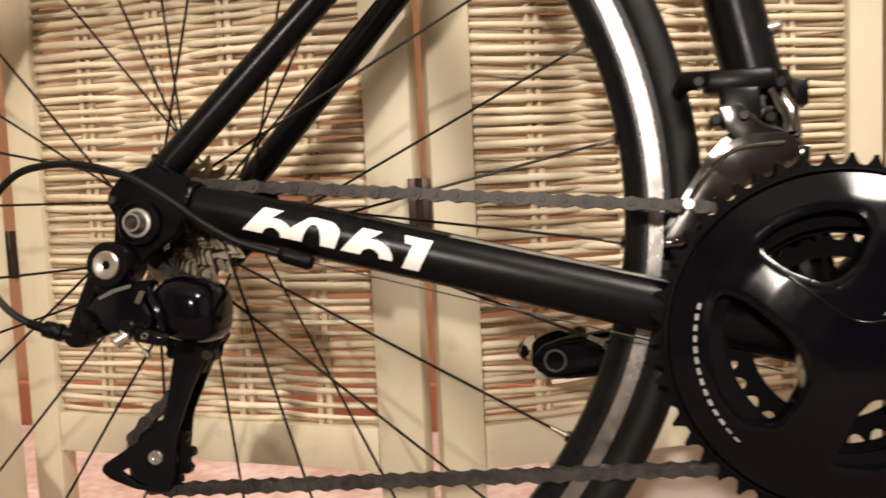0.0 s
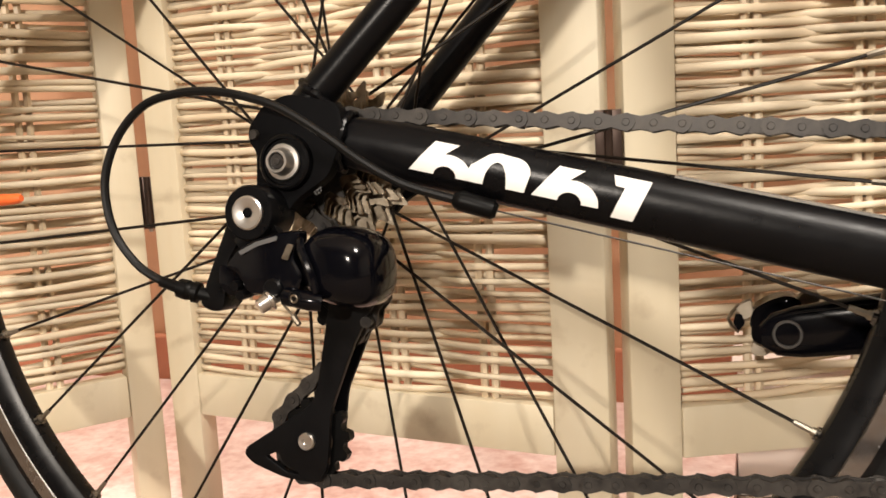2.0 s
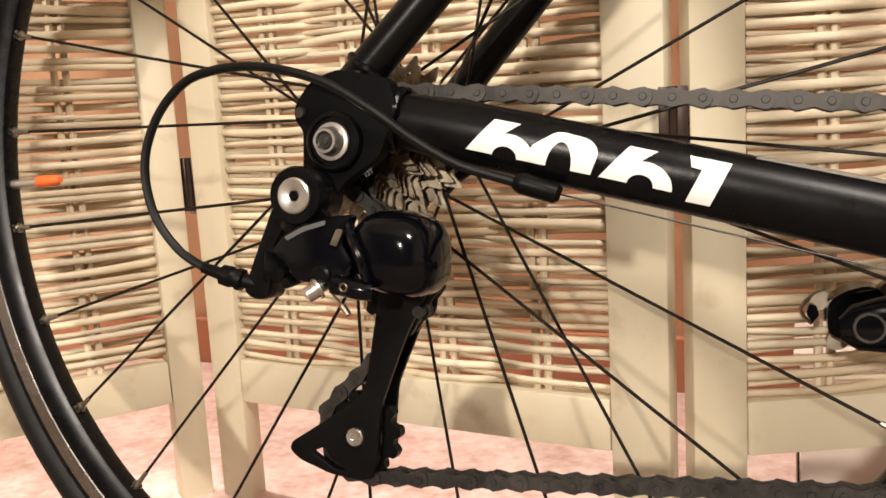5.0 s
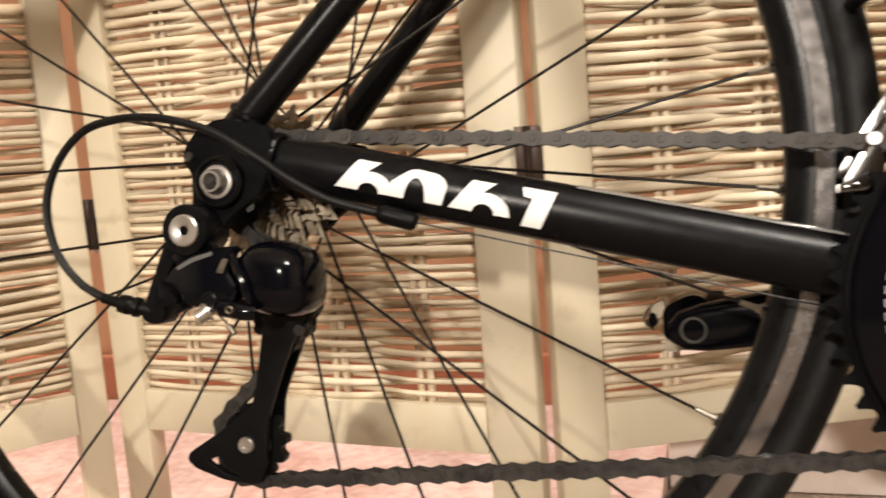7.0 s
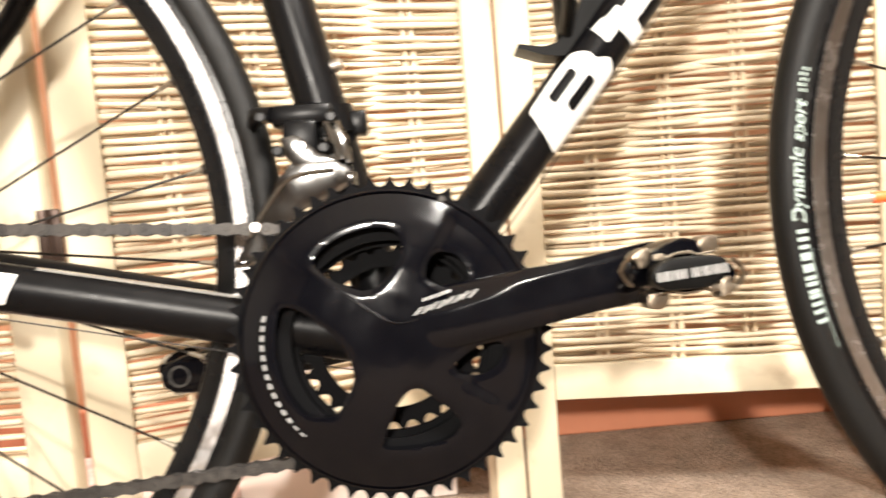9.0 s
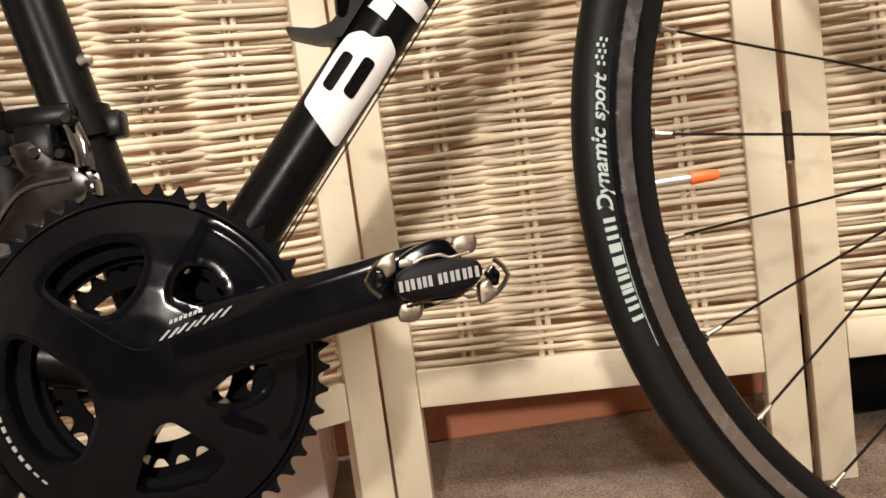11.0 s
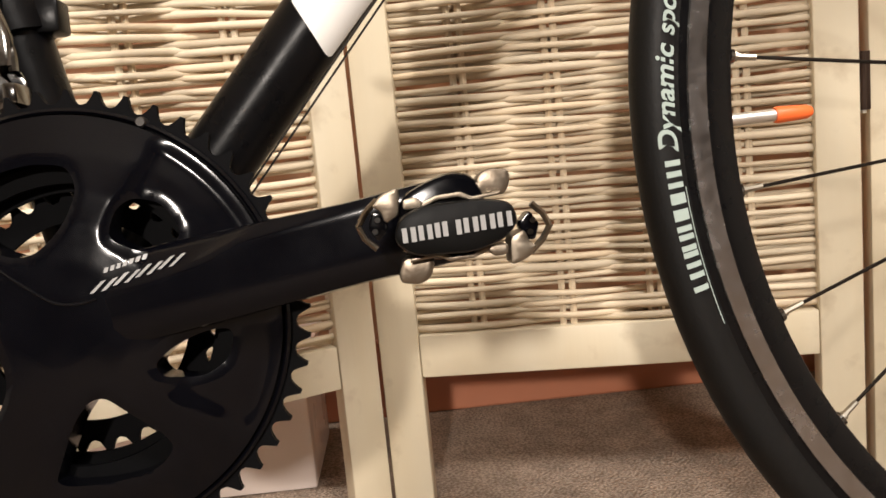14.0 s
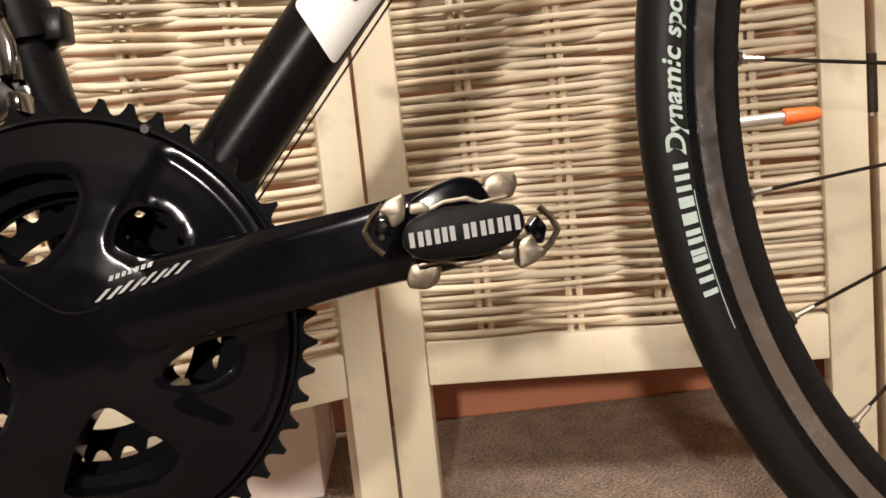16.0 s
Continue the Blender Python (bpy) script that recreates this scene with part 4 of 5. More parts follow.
# ---- pedals ----
def pedal(side):
    """A double-sided clipless pedal whose spindle runs along y."""
    if side < 0:
        px, pz, tilt = 0.1690, 0.2888, 2.0
    else:
        px, pz, tilt = lx, lz, 6.0
    c, s = math.cos(radians(tilt)), math.sin(radians(tilt))

    def q(x, z):
        """Millimetres from the spindle, in the pedal's own turn."""
        return (px + (x * c - z * s) / 1000, pz + (x * s + z * c) / 1000)

    def plate(name, pts, y0, y1, material, round_by=0.002, bevel=0.0008, label=""):
        out = rounded([q(x, z) for x, z in pts], round_by, 4)
        return part(name, add_plate(bmesh.new(), out, [], side * y0, side * y1, bevel), material, root, label)

    bm = bmesh.new()
    add_tube(bm, [(px, side * 0.077, pz), (px, side * 0.090, pz), (px, side * 0.138, pz)], [0.0072, 0.0080, 0.0078], 18)
    root = part("pedal", bm, M_BLACK_DEEP, bike, "black and silver double-sided clipless pedal")
    # rounded outer end cap and the deeper body behind it
    plate("body", [(-21.5, -2.5), (-19, 5.5), (-11, 8.6), (9, 8.6), (19, 6.2), (21, -0.5), (16.5, -5.5), (6, -9), (-15, -8)], 0.130, 0.142, M_PLASTIC, 0.007, 0.0028)
    plate("inner_body", [(-20, -6), (-18, 12), (-9, 16.5), (1, 19), (8, 17), (11, 11), (13, -4), (4, -12), (-12, -10)], 0.090, 0.1295, M_BLACK_GLOSS, 0.006, 0.0025)
    for f in (1, -1):
        # fixed claw: a broad hooked tongue
        plate("claw", [(f * 8.2, f * 10.0), (f * 10.0, f * 16.5), (f * 14.5, f * 18.6), (f * 20.8, f * 17.2), (f * 21.4, f * 14.0), (f * 19.0, f * 8.6)], 0.108, 0.127, M_SATIN, 0.0024, 0.0012, "satin nickel cleat claw")
        # sprung claw: a bent band round the end
        plate("claw", [(-f * 17.6, f * 16.2), (-f * 24.6, f * 14.0), (-f * 27.8, f * 10.2), (-f * 25.0, f * 8.8), (-f * 23.8, f * 3.8), (-f * 18.4, f * 6.2)], 0.112, 0.129, M_SATIN, 0.0022, 0.0012, "satin nickel sprung claw")
        hoop = [(-f * 25.5, f * 12.6), (-f * 30.2, f * 8.6), (-f * 33.2, f * 4.2), (-f * 31.4, -f * 0.4), (-f * 27.6, -f * 4.4)]
        part("hoop", add_tube(bmesh.new(), [(q(x, z)[0], side * 0.124, q(x, z)[1]) for x, z in hoop], 0.0012, 8, 2.2, side=(0, 1, 0)), M_SATIN, root)
        # tension block with its screw inside the hoop
        plate("tension_block", [(-f * 23.0, f * 2.0), (-f * 24.2, f * 8.0), (-f * 28.0, f * 8.6), (-f * 30.0, f * 3.0), (-f * 27.0, -f * 2.0)], 0.110, 0.122, M_BLACK_GLOSS, 0.0012, 0.0005)
        for o in (0.0, 1.0):
            bm = bmesh.new()
            x, z = q(-f * (27.6 - 1.3 * o), f * (1.6 + 4.0 * o))
            add_lathe(bm, [(0, side * 0.1235), (0.0011, side * 0.1235), (0.0014, side * 0.1225), (0.0014, side * 0.1200)], x, z, 10)
            part("tension_screw", bm, M_CAGE, root)
        # thin bowed plate that the cleat rests on, with its two lugs
        plate("cleat_plate", [(-f * 16.5, f * 9.0), (-f * 10.5, f * 9.6), (-f * 5.0, f * 11.4), (f * 3.0, f * 11.6), (f * 7.0, f * 9.4), (f * 17.0, f * 10.2), (f * 16.0, f * 8.8), (f * 7.0, f * 8.2), (f * 2.0, f * 10.0), (-f * 5.0, f * 9.8), (-f * 10.0, f * 8.0), (-f * 16.0, f * 7.6)], 0.112, 0.1325, M_SATIN, 0.0006, 0.0003)
        plate("lug", [(-f * 17.0, f * 8.0), (-f * 16.6, f * 11.4), (-f * 12.0, f * 11.8), (-f * 10.0, f * 9.4), (-f * 11.0, f * 7.8)], 0.122, 0.1345, M_SATIN, 0.0010, 0.0006)
    # emblem strip as plain upright bars
    if side < 0:
        x = -18.2
        for wide in (4.6, 4.6, 1.7, 6.2, 4.8, 4.8, 4.8):
            z = -2.9 + 0.035 * (x + 18.2)
            for x0 in ((x, x + wide - 1.7) if wide > 2 else (x,)):
                bm = bmesh.new()
                add_plate(bm, [q(x0, z), q(x0 + 1.7, z), q(x0 + 1.7, z + 4.9), q(x0, z + 4.9)], [], side * 0.1421, side * 0.1424)
                part("print_mark", bm, M_MARK, root)
            x += wide + 0.85
    return root


pedal(-1)
pedal(1)


# ---- chain ----
UPX, UPZ = -0.374, 0.268
LPX, LPZ = -0.3912, 0.1910
R12, R34, RP = 12 * 0.0127 / 2 / math.pi, 34 * 0.0127 / 2 / math.pi, 11 * 0.0127 / 2 / math.pi


def chain_line():
    pts = []
    pts += [(x, z, -0.0382) for x, z in arc(BX, BZ, R34, -92, 88, 24)][::1]
    pts += [(x, z, -0.0500) for x, z in arc(AX, AZ, R12, 87, 262, 14)]
    pts += [(x, z, -0.0505) for x, z in arc(UPX, UPZ, RP, 70, -50, 8)]
    pts += [(x, z, -0.0505) for x, z in arc(LPX, LPZ, RP, 140, 272, 10)]
    pts += [pts[0]]
    return [Vector((x, y, z)) for x, z, y in pts]


def link_mesh(outer):
    bm = bmesh.new()
    n, r = 6, 0.0043
    waist = 0.0026 if outer else 0.0030
    out = []
    for i in range(n + 1):
        a = radians(-120 + 240 * i / n)
        out.append((0.00635 + r * math.cos(a), r * math.sin(a)))
    out.append((0.0, waist))
    for i in range(n + 1):
        a = radians(60 + 240 * i / n)
        out.append((-0.00635 + r * math.cos(a), r * math.sin(a)))
    out.append((0.0, -waist))
    for s in (-1, 1):
        y = s * (0.0033 if outer else 0.0022)
        add_plate(bm, out, [], y, y + s * 0.0010)
    for x in (-0.00635, 0.00635):
        if outer:
            add_lathe(bm, [(0, -0.0048), (0.0016, -0.0048), (0.0019, -0.0042), (0.0019, 0.0042), (0.0016, 0.0048), (0, 0.0048)], x, 0, 8)
        else:
            add_lathe(bm, [(0.0038, -0.0021), (0.0038, 0.0021)], x, 0, 10)
    me = bpy.data.meshes.new("outer_link" if outer else "inner_link")
    bmesh.ops.recalc_face_normals(bm, faces=bm.faces)
    bm.to_mesh(me)
    bm.free()
    me.materials.append(M_CHAIN)
    return me


def chain():
    line = chain_line()
    lens = [0.0]
    for p, q in zip(line, line[1:]):
        lens.append(lens[-1] + (q - p).length)
    n = int(round(lens[-1] / 0.0127 / 2)) * 2
    step = lens[-1] / n

    def at(s):
        s = s % lens[-1]
        for i in range(len(lens) - 1):
            if lens[i] <= s <= lens[i + 1]:
                return line[i].lerp(line[i + 1], (s - lens[i]) / max(1e-9, lens[i + 1] - lens[i]))
        return line[-1]

    bm = bmesh.new()
    for i in range(n):
        p = at(i * step)
        add_tube(bm, [p + Vector((0, -0.002, 0)), p + Vector((0, 0.002, 0))], 0.0015, 6)
    root = part("chain", bm, M_CHAIN, bike, "grey oiled steel roller chain")
    meshes = (link_mesh(True), link_mesh(False))
    for i in range(n):
        p, q = at(i * step), at((i + 1) * step)
        d = (q - p).normalized()
        y = Vector((0, 1, 0))
        y = (y - d * y.dot(d)).normalized()
        m = Matrix((d, y, d.cross(y))).transposed().to_4x4()
        m.translation = (p + q) / 2
        share("outer_link" if i % 2 == 0 else "inner_link", meshes[i % 2], root, m)


chain()


# ---- rear derailleur ----
def disc(bm, x, z, prof, seg=28):
    return add_lathe(bm, prof, x, z, seg)


def rear_derailleur():
    # hanging knuckle with its mounting bolt
    bm = bmesh.new()
    disc(bm, -0.405, 0.3092, [(0, -0.066), (0.0128, -0.066), (0.0138, -0.0675), (0.0138, -0.088), (0.0130, -0.0892), (0.0098, -0.0894), (0, -0.0880)])
    root = part("rear_derailleur", bm, M_BLACK_DEEP, bike, "gloss black rear derailleur with silver bolts")
    bm = bmesh.new()
    disc(bm, -0.405, 0.3092, [(0.0086, -0.0882), (0.0084, -0.0902), (0.0076, -0.0908), (0.0050, -0.0906), (0.0026, -0.0898), (0.0024, -0.0885), (0.0, -0.0880)])
    bolt = part("mounting_bolt", bm, M_STEEL, root, "silver mounting bolt")
    # black six-sided plug in the recess paints the shade of the hex socket
    bm = bmesh.new()
    disc(bm, -0.405, 0.3092, [(0, -0.0900), (0.0019, -0.0900), (0.0022, -0.0904), (0.0026, -0.0898)], 6)
    part("socket_shade", bm, M_RING, bolt, "black hexagonal plug painting the socket's shade")
    out = rounded([(-0.4175, 0.311), (-0.4035, 0.300), (-0.4110, 0.2990), (-0.4205, 0.2850), (-0.4222, 0.2690), (-0.4240, 0.2600), (-0.4330, 0.2602), (-0.4378, 0.2640), (-0.4330, 0.2760), (-0.4255, 0.2930)], 0.004)
    part("bracket", add_plate(bmesh.new(), out, [], -0.070, -0.0845, 0.002), M_BLACK_DEEP, root)
    out = rounded([(-0.4235, 0.2840), (-0.4120, 0.2802), (-0.4066, 0.2722), (-0.4092, 0.2672), (-0.4190, 0.2690), (-0.4240, 0.2740)], 0.0022)
    part("limit_block", add_plate(bmesh.new(), out, [], -0.074, -0.0875, 0.0012), M_BLACK_GLOSS, root)
    bm = bmesh.new()
    add_tube(bm, [(-0.412, -0.082, 0.293), (-0.404, -0.082, 0.301), (-0.394, -0.080, 0.304)], [0.006, 0.007, 0.006], 14)
    part("spring_boss", bm, M_BLACK_DEEP, root)
    # outer parallelogram link: a flat panel with a bevelled rim, bowed a little outwards
    out = rounded([(-0.4180, 0.2832), (-0.4105, 0.2912), (-0.3985, 0.2968), (-0.3860, 0.2996), (-0.3750, 0.3003), (-0.3800, 0.2880), (-0.3745, 0.2785), (-0.3790, 0.2700), (-0.3915, 0.2690), (-0.4040, 0.2702), (-0.4100, 0.2795)], 0.0028, 5)
    bm = add_plate(bmesh.new(), out, [], -0.0835, -0.0905, 0.0016)
    for v in bm.verts:
        v.co.y -= 0.0022 * math.sin(math.pi * max(0.0, min(1.0, (v.co.x + 0.418) / 0.044)))
    part("outer_link", bm, M_BLACK_GLOSS, root)
    bm = add_plate(bmesh.new(), rounded([(-0.4085, 0.2905), (-0.3985, 0.2952), (-0.3870, 0.2980), (-0.3872, 0.2958), (-0.3980, 0.2930), (-0.4070, 0.2888)], 0.0006, 2), [], -0.0926, -0.0932)
    part("print_mark", bm, M_RIM_GREY, root, "grey printed strip on the link")
    # thin satin sliver laid on the link's outer face, beside the knuckle
    bm = add_plate(bmesh.new(), rounded([(-0.3812, 0.2942), (-0.3780, 0.2936), (-0.3815, 0.2862), (-0.3850, 0.2870)], 0.0006, 2), [], -0.0928, -0.0934)
    part("satin_sliver", bm, M_SATIN, root)
    bm = bmesh.new()
    disc(bm, -0.3900, 0.2725, [(0, -0.0945), (0.0040, -0.0945), (0.0050, -0.0935), (0.0050, -0.0880)], 20)
    part("link_pivot", bm, M_BLACK_DEEP, root)
    bm = bmesh.new()
    add_tube(bm, [(-0.3838, -0.0920, 0.2690), (-0.3700, -0.0930, 0.2668), (-0.3650, -0.0910, 0.2660)], [0.0044, 0.0046, 0.0040], 14)
    part("pivot_housing", bm, M_BLACK_GLOSS, root)
    # big rounded knuckle
    bm = bmesh.new()
    rows = []
    for i in range(1, 16):
        th = math.pi * i / 16
        row = []
        for k in range(28):
            a = 2 * math.pi * k / 28
            sq = lambda v, e: math.copysign(abs(v) ** e, v)
            x = 0.0215 * sq(math.sin(th), 0.58) * sq(math.cos(a), 0.72)
            z = 0.0200 * sq(math.sin(th), 0.66) * sq(math.sin(a), 0.72)
            y = 0.0225 * sq(math.cos(th), 0.75)
            if x < 0:
                z *= 1 - 0.35 * (x / 0.0225) ** 2
            row.append(bm.verts.new((-0.3602 + x, -0.0705 - y, 0.2822 - 0.12 * x + z)))
        rows.append(row)
    for p, q in zip(rows, rows[1:]):
        for k in range(28):
            bm.faces.new((p[k], p[(k + 1) % 28], q[(k + 1) % 28], q[k]))
    bm.faces.new(rows[0])
    bm.faces.new(rows[-1][::-1])
    part("knuckle", bm, M_BLACK_GLOSS, root, "gloss black rounded lower knuckle")
    # raised shell lip where the link meets the knuckle
    bm = bmesh.new()
    add_tube(bm, smooth_line([(-0.3795, -0.0860, 0.2985), (-0.3740, -0.0930, 0.2905), (-0.3690, -0.0945, 0.2810), (-0.3670, -0.0930, 0.2710)], 5), 0.0022, 8)
    part("shell_lip", bm, M_BLACK_GLOSS, root)
    part("inner_link", add_box(bmesh.new(), (-0.412, -0.070, 0.268), (-0.365, -0.060, 0.288), 0.003), M_BLACK_DEEP, root)
    bm = bmesh.new()
    disc(bm, -0.3764, 0.2683, [(0.0, -0.0972), (0.0030, -0.0972), (0.0034, -0.0966), (0.0034, -0.0900), (0, -0.090)])
    part("pivot_screw", bm, M_BLACK_DEEP, root)
    bm = bmesh.new()
    disc(bm, -0.3764, 0.2683, [(0.0012, -0.0974), (0.0017, -0.0977), (0.0022, -0.0974)], 16)
    part("pivot_ring", bm, M_SATIN, root)
    # cable clamp bolt pointing down and out
    bm = bmesh.new()
    add_tube(bm, [(-0.3890, -0.0900, 0.2690), (-0.3908, -0.0930, 0.2676), (-0.3910, -0.0932, 0.2674), (-0.3918, -0.0940, 0.2668), (-0.3919, -0.0941, 0.2667), (-0.3952, -0.0975, 0.2640), (-0.3950, -0.0972, 0.2642)], [0.0030, 0.0030, 0.0052, 0.0052, 0.0040, 0.0036, 0.0020], 16)
    part("cable_bolt", bm, M_STEEL, root, "silver cable clamp bolt")
    part("cable_end", add_tube(bmesh.new(), [(-0.3860, -0.0920, 0.2660), (-0.3800, -0.0940, 0.2612), (-0.3790, -0.0942, 0.2603), (-0.3786, -0.0943, 0.2598), (-0.3752, -0.0950, 0.2560)], [0.0006, 0.0006, 0.0006, 0.0017, 0.0014], 8), M_SATIN, root)
    for x, z in ((-0.4085, 0.2700), (-0.4115, 0.2745)):
        bm = bmesh.new()
        add_tube(bm, [(x, -0.083, z), (x - 0.001, -0.0915, z - 0.001)], 0.0026, 10)
        part("limit_screw", bm, M_BLACK_DEEP, root)
    # barrel adjuster
    bm = bmesh.new()
    add_tube(bm, [(-0.4320, -0.081, 0.2672), (-0.4380, -0.083, 0.2690), (-0.4385, -0.083, 0.2692), (-0.4410, -0.0835, 0.2698), (-0.4415, -0.0835, 0.2699), (-0.4440, -0.084, 0.2706), (-0.4445, -0.084, 0.2707), (-0.4490, -0.085, 0.2720), (-0.4495, -0.085, 0.2722), (-0.4590, -0.086, 0.2752)], [0.0036, 0.0036, 0.0054, 0.0056, 0.0046, 0.0050, 0.0054, 0.0050, 0.0032, 0.0028], 12)
    part("barrel_adjuster", bm, M_PLASTIC, root)
    # cage
    outer = rounded([(-0.3760, 0.2720), (-0.3779, 0.2588), (-0.3818, 0.2366), (-0.3850, 0.2190), (-0.3890, 0.2100), (-0.4010, 0.2022), (-0.4278, 0.1855), (-0.4292, 0.1815), (-0.4240, 0.1768), (-0.4053, 0.1706), (-0.3848, 0.1690), (-0.3800, 0.1783), (-0.3777, 0.2063), (-0.3712, 0.2233), (-0.3632, 0.2429), (-0.3515, 0.2640), (-0.3560, 0.2720)], 0.0045)
    hole = rounded([(-0.4160, 0.1815), (-0.4092, 0.1842), (-0.4058, 0.1785), (-0.3965, 0.1732), (-0.4040, 0.1740)], 0.0015)
    part("cage_plate", add_plate(bmesh.new(), outer, [hole], -0.0575, -0.0605, 0.0008), M_BLACK_DEEP, root)
    inner = rounded([(-0.376, 0.272), (-0.354, 0.262), (-0.362, 0.247), (-0.376, 0.215), (-0.379, 0.185), (-0.385, 0.172), (-0.400, 0.1765), (-0.400, 0.198), (-0.390, 0.215), (-0.383, 0.245)], 0.005)
    part("cage_plate", add_plate(bmesh.new(), inner, [], -0.0410, -0.0430, 0.0006), M_BLACK_DEEP, root)
    for x, z, nm in ((UPX, UPZ, "guide_pulley"), (LPX, LPZ, "tension_pulley")):
        ring = [(x + 0.011 * math.cos(radians(a)), z + 0.011 * math.sin(radians(a))) for a in range(0, 360, 15)]
        rim = []
        for k in range(132):
            a = 2 * math.pi * k / 132
            rr = 0.0172 + 0.0036 * (0.5 + 0.5 * math.tanh(2.6 * math.sin(11 * a + 0.6) + 0.3))
            rim.append((x + rr * math.cos(a), z + rr * math.sin(a)))
        part(nm, add_plate(bmesh.new(), rim, [ring], -0.0535, -0.0475, 0.0005), M_PLASTIC, root, "", False)
        bm = bmesh.new()
        disc(bm, x, z, [(0, -0.0565), (0.0106, -0.0565), (0.0116, -0.0545), (0.0116, -0.0465), (0, -0.0460)])
        part("pulley_cap", bm, M_BLACK_DEEP, root)
    bm = bmesh.new()
    disc(bm, LPX, LPZ, [(0, -0.0618), (0.0017, -0.0618), (0.0020, -0.0628), (0.0040, -0.0630), (0.0046, -0.0622), (0.0046, -0.0600)], 20)
    part("pulley_bolt", bm, M_STEEL, root, "silver pulley bolt")
    bm = bmesh.new()
    add_tube(bm, [(-0.3580, -0.0500, 0.2545), (-0.3560, -0.0620, 0.2535)], 0.0030, 12)
    part("cage_stop_pin", bm, M_CHAIN, root)
    for a0, a1 in ((200, 250), (-30, 20)):
        bm = bmesh.new()
        pts = arc(LPX, LPZ, 0.0118, a0, a1, 8)
        add_tube(bm, [(x, -0.0568, z) for x, z in pts], 0.0006, 6)
        part("pulley_slot", bm, M_SATIN, root)


rear_derailleur()

# cable housing loop and bare cable
loop = [(-0.298, -0.064, 0.3112), (-0.311, -0.067, 0.3148), (-0.331, -0.072, 0.3216), (-0.350, -0.078, 0.3332), (-0.3645, -0.083, 0.3446), (-0.385, -0.087, 0.3580), (-0.4015, -0.089, 0.3645), (-0.422, -0.090, 0.3690), (-0.4444, -0.090, 0.3692), (-0.4643, -0.090, 0.3640), (-0.481, -0.090, 0.3480), (-0.489, -0.090, 0.3260), (-0.4845, -0.090, 0.3020), (-0.472, -0.088, 0.2840), (-0.4575, -0.086, 0.2748)]


part("cable_housing", add_tube(bmesh.new(), smooth_line(loop), 0.00225, 10), M_HOUSING, bike, "black gear cable housing in a wide loop")
stop = part("cable_stop", add_tube(bmesh.new(), [(-0.3065, -0.066, 0.3140), (-0.3050, -0.066, 0.3134), (-0.3035, -0.0655, 0.3128), (-0.2890, -0.062, 0.3082), (-0.2870, -0.0615, 0.3074)], [0.0034, 0.0044, 0.0050, 0.0048, 0.0030], 14), M_PLASTIC, bike)
part("gear_cable", add_tube(bmesh.new(), [(-0.288, -0.060, 0.3078), (-0.02, -0.024, 0.2400)], 0.0005, 6), M_CHAIN, bike)
part("gear_cable", add_tube(bmesh.new(), [(BX + 0.0265, -0.010, BZ - 0.0025), (0.427, -0.010, 0.727)], 0.0006, 6), M_CHAIN, bike)
part("gear_cable", add_tube(bmesh.new(), [(BX + 0.0265, 0.005, BZ - 0.0035), (0.428, 0.005, 0.726)], 0.0006, 6), M_CHAIN, bike)
for z in (0.441, 0.505):
    part("bottle_screw", add_tube(bmesh.new(), [(BX - 0.227 * (z - BZ) + 0.015, -0.004, z), (BX - 0.227 * (z - BZ) + 0.0205, -0.005, z + 0.0012), (BX - 0.227 * (z - BZ) + 0.0225, -0.005, z + 0.0016)], [0.0048, 0.0044, 0.0026], 14), M_STEEL, seat_tube, "small silver bottle screw")


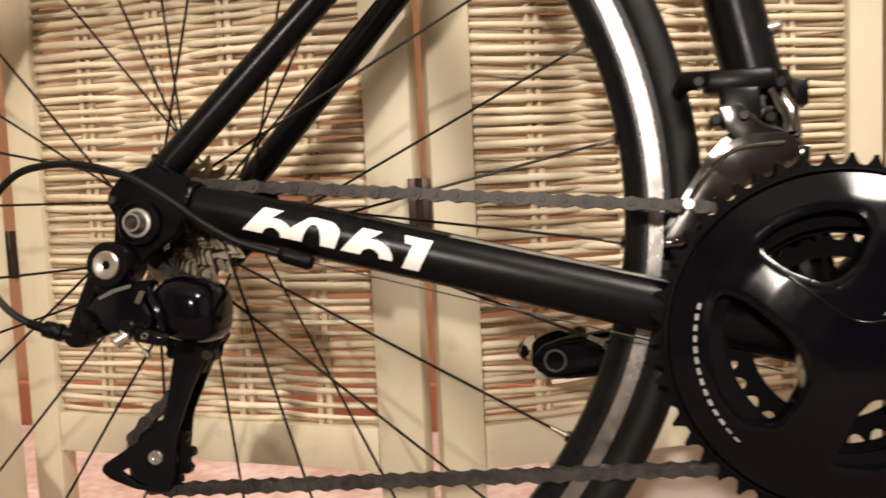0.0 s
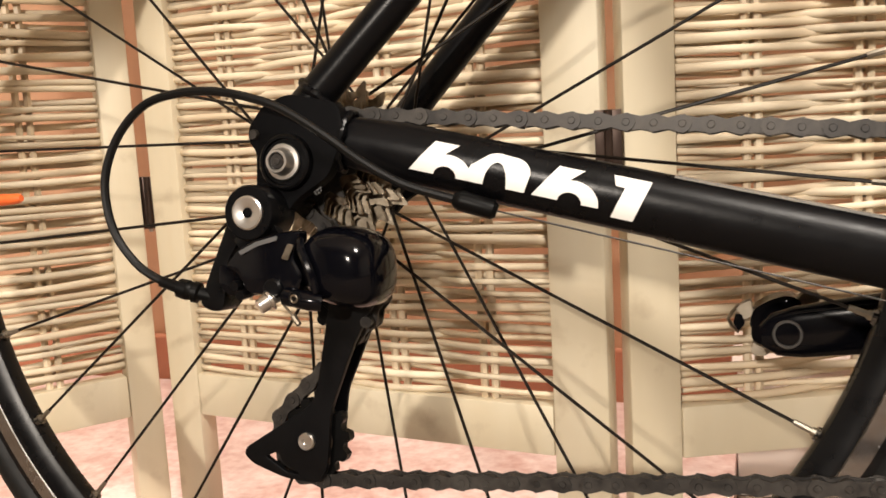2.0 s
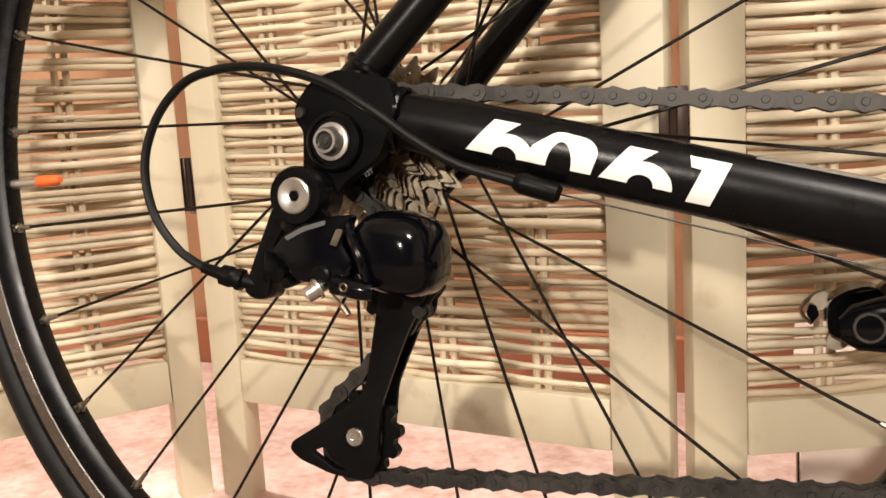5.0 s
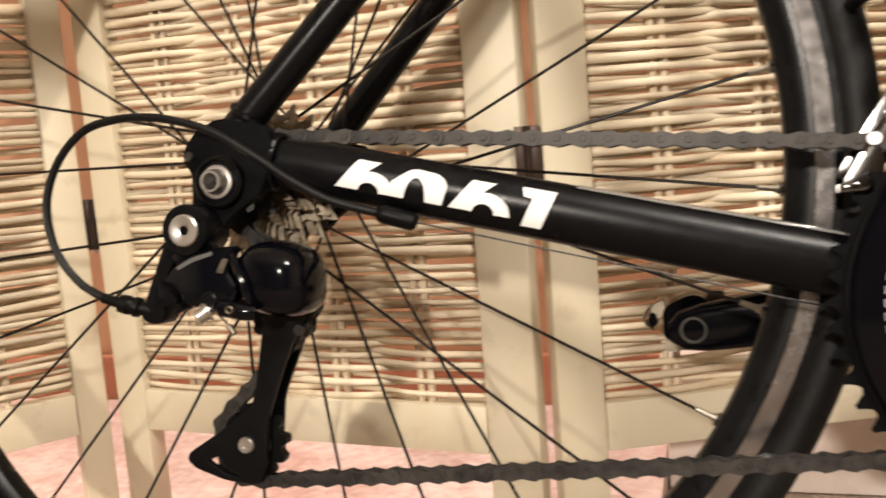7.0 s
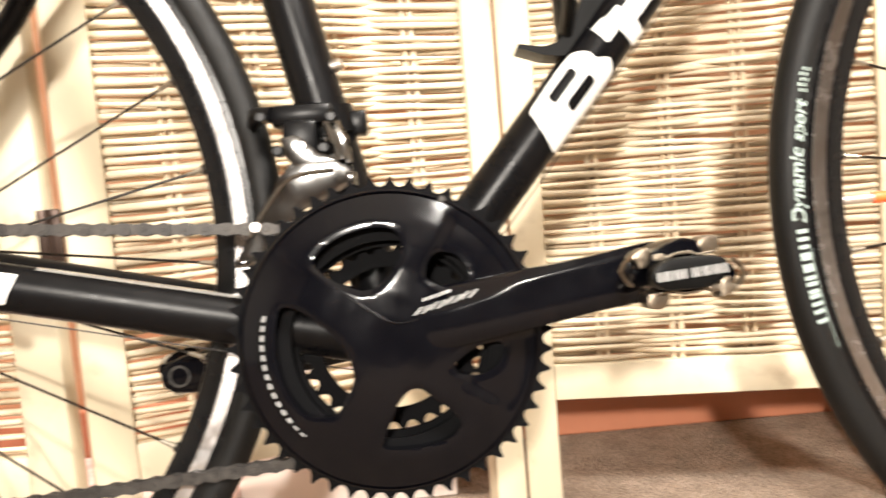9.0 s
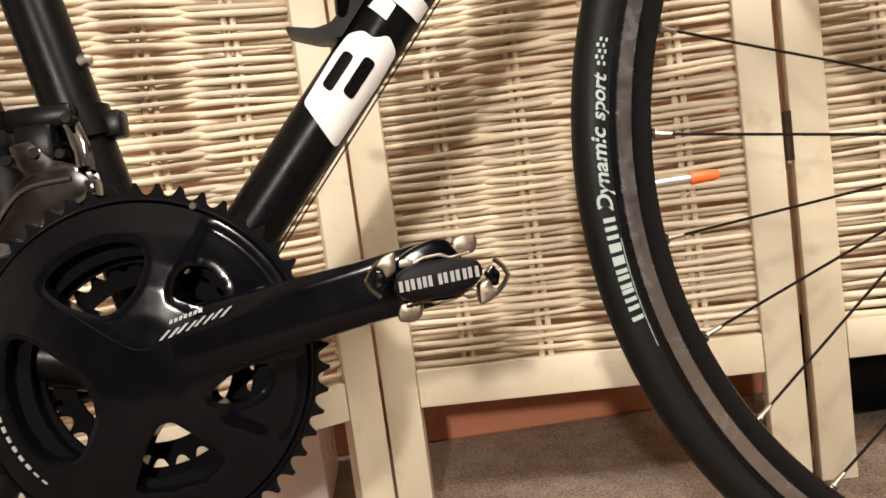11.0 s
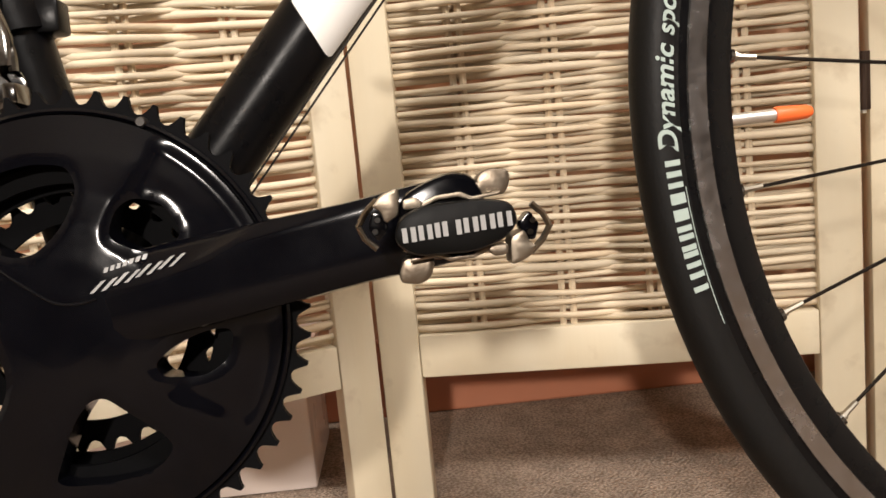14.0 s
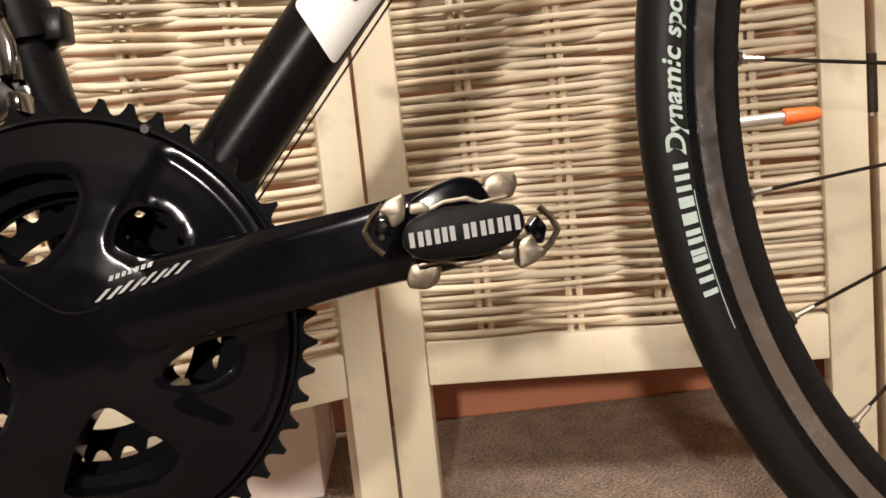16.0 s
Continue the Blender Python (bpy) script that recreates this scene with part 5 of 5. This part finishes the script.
# ---- front derailleur ----
def front_derailleur():
    tx = lambda z: BX - 0.227 * (z - BZ)
    bm = bmesh.new()
    z0 = 0.402
    add_tube(bm, [(tx(z0 - 0.009), 0, z0 - 0.009), (tx(z0 + 0.009), 0, z0 + 0.009)], 0.0205, 26)
    root = part("front_derailleur", bm, M_BLACK_DEEP, bike, "front derailleur with black clamp and silver cage")
    part("clamp_ear", add_box(bmesh.new(), (tx(z0) + 0.012, -0.010, z0 - 0.008), (tx(z0) + 0.027, 0.006, z0 + 0.008), 0.002), M_BLACK_DEEP, root)
    part("body", add_box(bmesh.new(), (tx(z0) - 0.034, -0.030, z0 - 0.002), (tx(z0) + 0.006, -0.012, z0 + 0.012), 0.004), M_BLACK_DEEP, root)
    part("link", add_box(bmesh.new(), (-0.052, -0.038, 0.378), (-0.030, -0.026, 0.402), 0.003), M_BLACK_DEEP, root)
    part("arm", add_tube(bmesh.new(), [(-0.058, -0.030, 0.408), (-0.070, -0.022, 0.409), (-0.074, -0.014, 0.404)], [0.005, 0.006, 0.004], 12), M_BLACK_DEEP, root)
    outline = [(-0.0085, 0.3600), (-0.0105, 0.3670), (-0.0190, 0.3740), (-0.0410, 0.3735), (-0.0500, 0.3690), (-0.0590, 0.3585), (-0.0720, 0.3390), (-0.0850, 0.3170), (-0.0855, 0.3130), (-0.0760, 0.3120), (-0.0690, 0.3180), (-0.0660, 0.3260), (-0.0560, 0.3330), (-0.0400, 0.3450), (-0.0200, 0.3525)]
    for y0, y1, nm, lift in ((-0.0430, -0.0442, "outer_cage", 0.0), (-0.0285, -0.0297, "inner_cage", 0.006)):
        bm = add_plate(bmesh.new(), rounded([(x, z + lift) for x, z in outline], 0.003, 3), [], y0, y1, 0.0004)
        for v in bm.verts:
            v.co.y -= 0.0016 * ease(0.352, 0.366, v.co.z)
        part(nm, bm, M_CAGE, root, "polished silver cage plate")
    # pressed rib and the bridges that join the two plates
    part("cage_rib", add_tube(bmesh.new(), smooth_line([(-0.0760, -0.0448, 0.3300), (-0.0600, -0.0450, 0.3530), (-0.0450, -0.0462, 0.3655), (-0.0200, -0.0464, 0.3680)], 5), 0.0014, 8), M_CAGE, root)
    part("cage_bridge", add_box(bmesh.new(), (-0.0130, -0.0480, 0.3570), (-0.0070, -0.0300, 0.3660), 0.001), M_CAGE, root)
    part("cage_bridge", add_tube(bmesh.new(), [(-0.0715, -0.0475, 0.3360), (-0.0715, -0.0275, 0.3360)], 0.0030, 10), M_ALU, root)
    part("cage_bridge", add_box(bmesh.new(), (-0.0860, -0.0455, 0.3120), (-0.0775, -0.0280, 0.3165), 0.001), M_CAGE, root)
    # inner and outer swing links from the body down to the cage
    link_out = rounded([(-0.0540, 0.3910), (-0.0420, 0.3925), (-0.0300, 0.3800), (-0.0180, 0.3760), (-0.0160, 0.3690), (-0.0420, 0.3690), (-0.0500, 0.3780)], 0.0025, 3)
    part("swing_link", add_plate(bmesh.new(), link_out, [], -0.0340, -0.0400, 0.001), M_CAGE, root, "polished silver swing link")
    part("swing_link", add_tube(bmesh.new(), [(-0.0220, -0.030, 0.4000), (-0.0160, -0.036, 0.3860), (-0.0150, -0.038, 0.3740)], [0.0055, 0.0060, 0.0045], 12, 0.7), M_CAGE, root)
    part("hook", add_tube(bmesh.new(), smooth_line([(-0.0270, -0.030, 0.3890), (-0.0180, -0.034, 0.3880), (-0.0125, -0.036, 0.3820), (-0.0115, -0.037, 0.3720)], 5), 0.0026, 10), M_CAGE, root)
    for x, z, m in ((-0.0550, 0.3830, M_BLACK_DEEP), (-0.0400, 0.3850, M_CAGE), (-0.0260, 0.3830, M_BLACK_DEEP), (-0.0640, 0.4050, M_BLACK_DEEP), (-0.0200, 0.4020, M_BLACK_DEEP)):
        bm = bmesh.new()
        add_lathe(bm, [(0, -0.0418), (0.0026, -0.0418), (0.0034, -0.0408), (0.0034, -0.030)], x, z, 14)
        part("pivot_screw", bm, m, root)


front_derailleur()


# ---- bottle cage on the down tube ----
def bottle_cage():
    d = Vector((0.13, 0, 0.15)).normalized()
    up = Vector((-d.z, 0, d.x))
    p0 = Vector((BX + 0.01, 0, BZ + 0.012))

    def at(u, v, y=0.0):
        p = p0 + d * u + up * v
        return (p.x, y, p.z)

    side = [(201, 15.5), (193, 27), (186, 45), (188.5, 46), (197, 31.5), (205, 25.5), (222, 25), (240, 30), (262, 37), (300, 38), (345, 26), (352, 19.5)]
    out = rounded([(at(u / 1000, v / 1000)[0], at(u / 1000, v / 1000)[2]) for u, v in side], 0.0025, 3)
    root = part("bottle_cage", add_plate(bmesh.new(), out, [], -0.013, 0.013, 0.0012), M_PLASTIC, bike, "black plastic bottle cage on the down tube")
    for s in (-1, 1):
        part("arm", add_tube(bmesh.new(), smooth_line([at(0.215, 0.024, s * 0.008), at(0.245, 0.045, s * 0.036), at(0.285, 0.070, s * 0.040), at(0.325, 0.098, s * 0.018)], 5), 0.0045, 10, 1.6), M_PLASTIC, root)


bottle_cage()
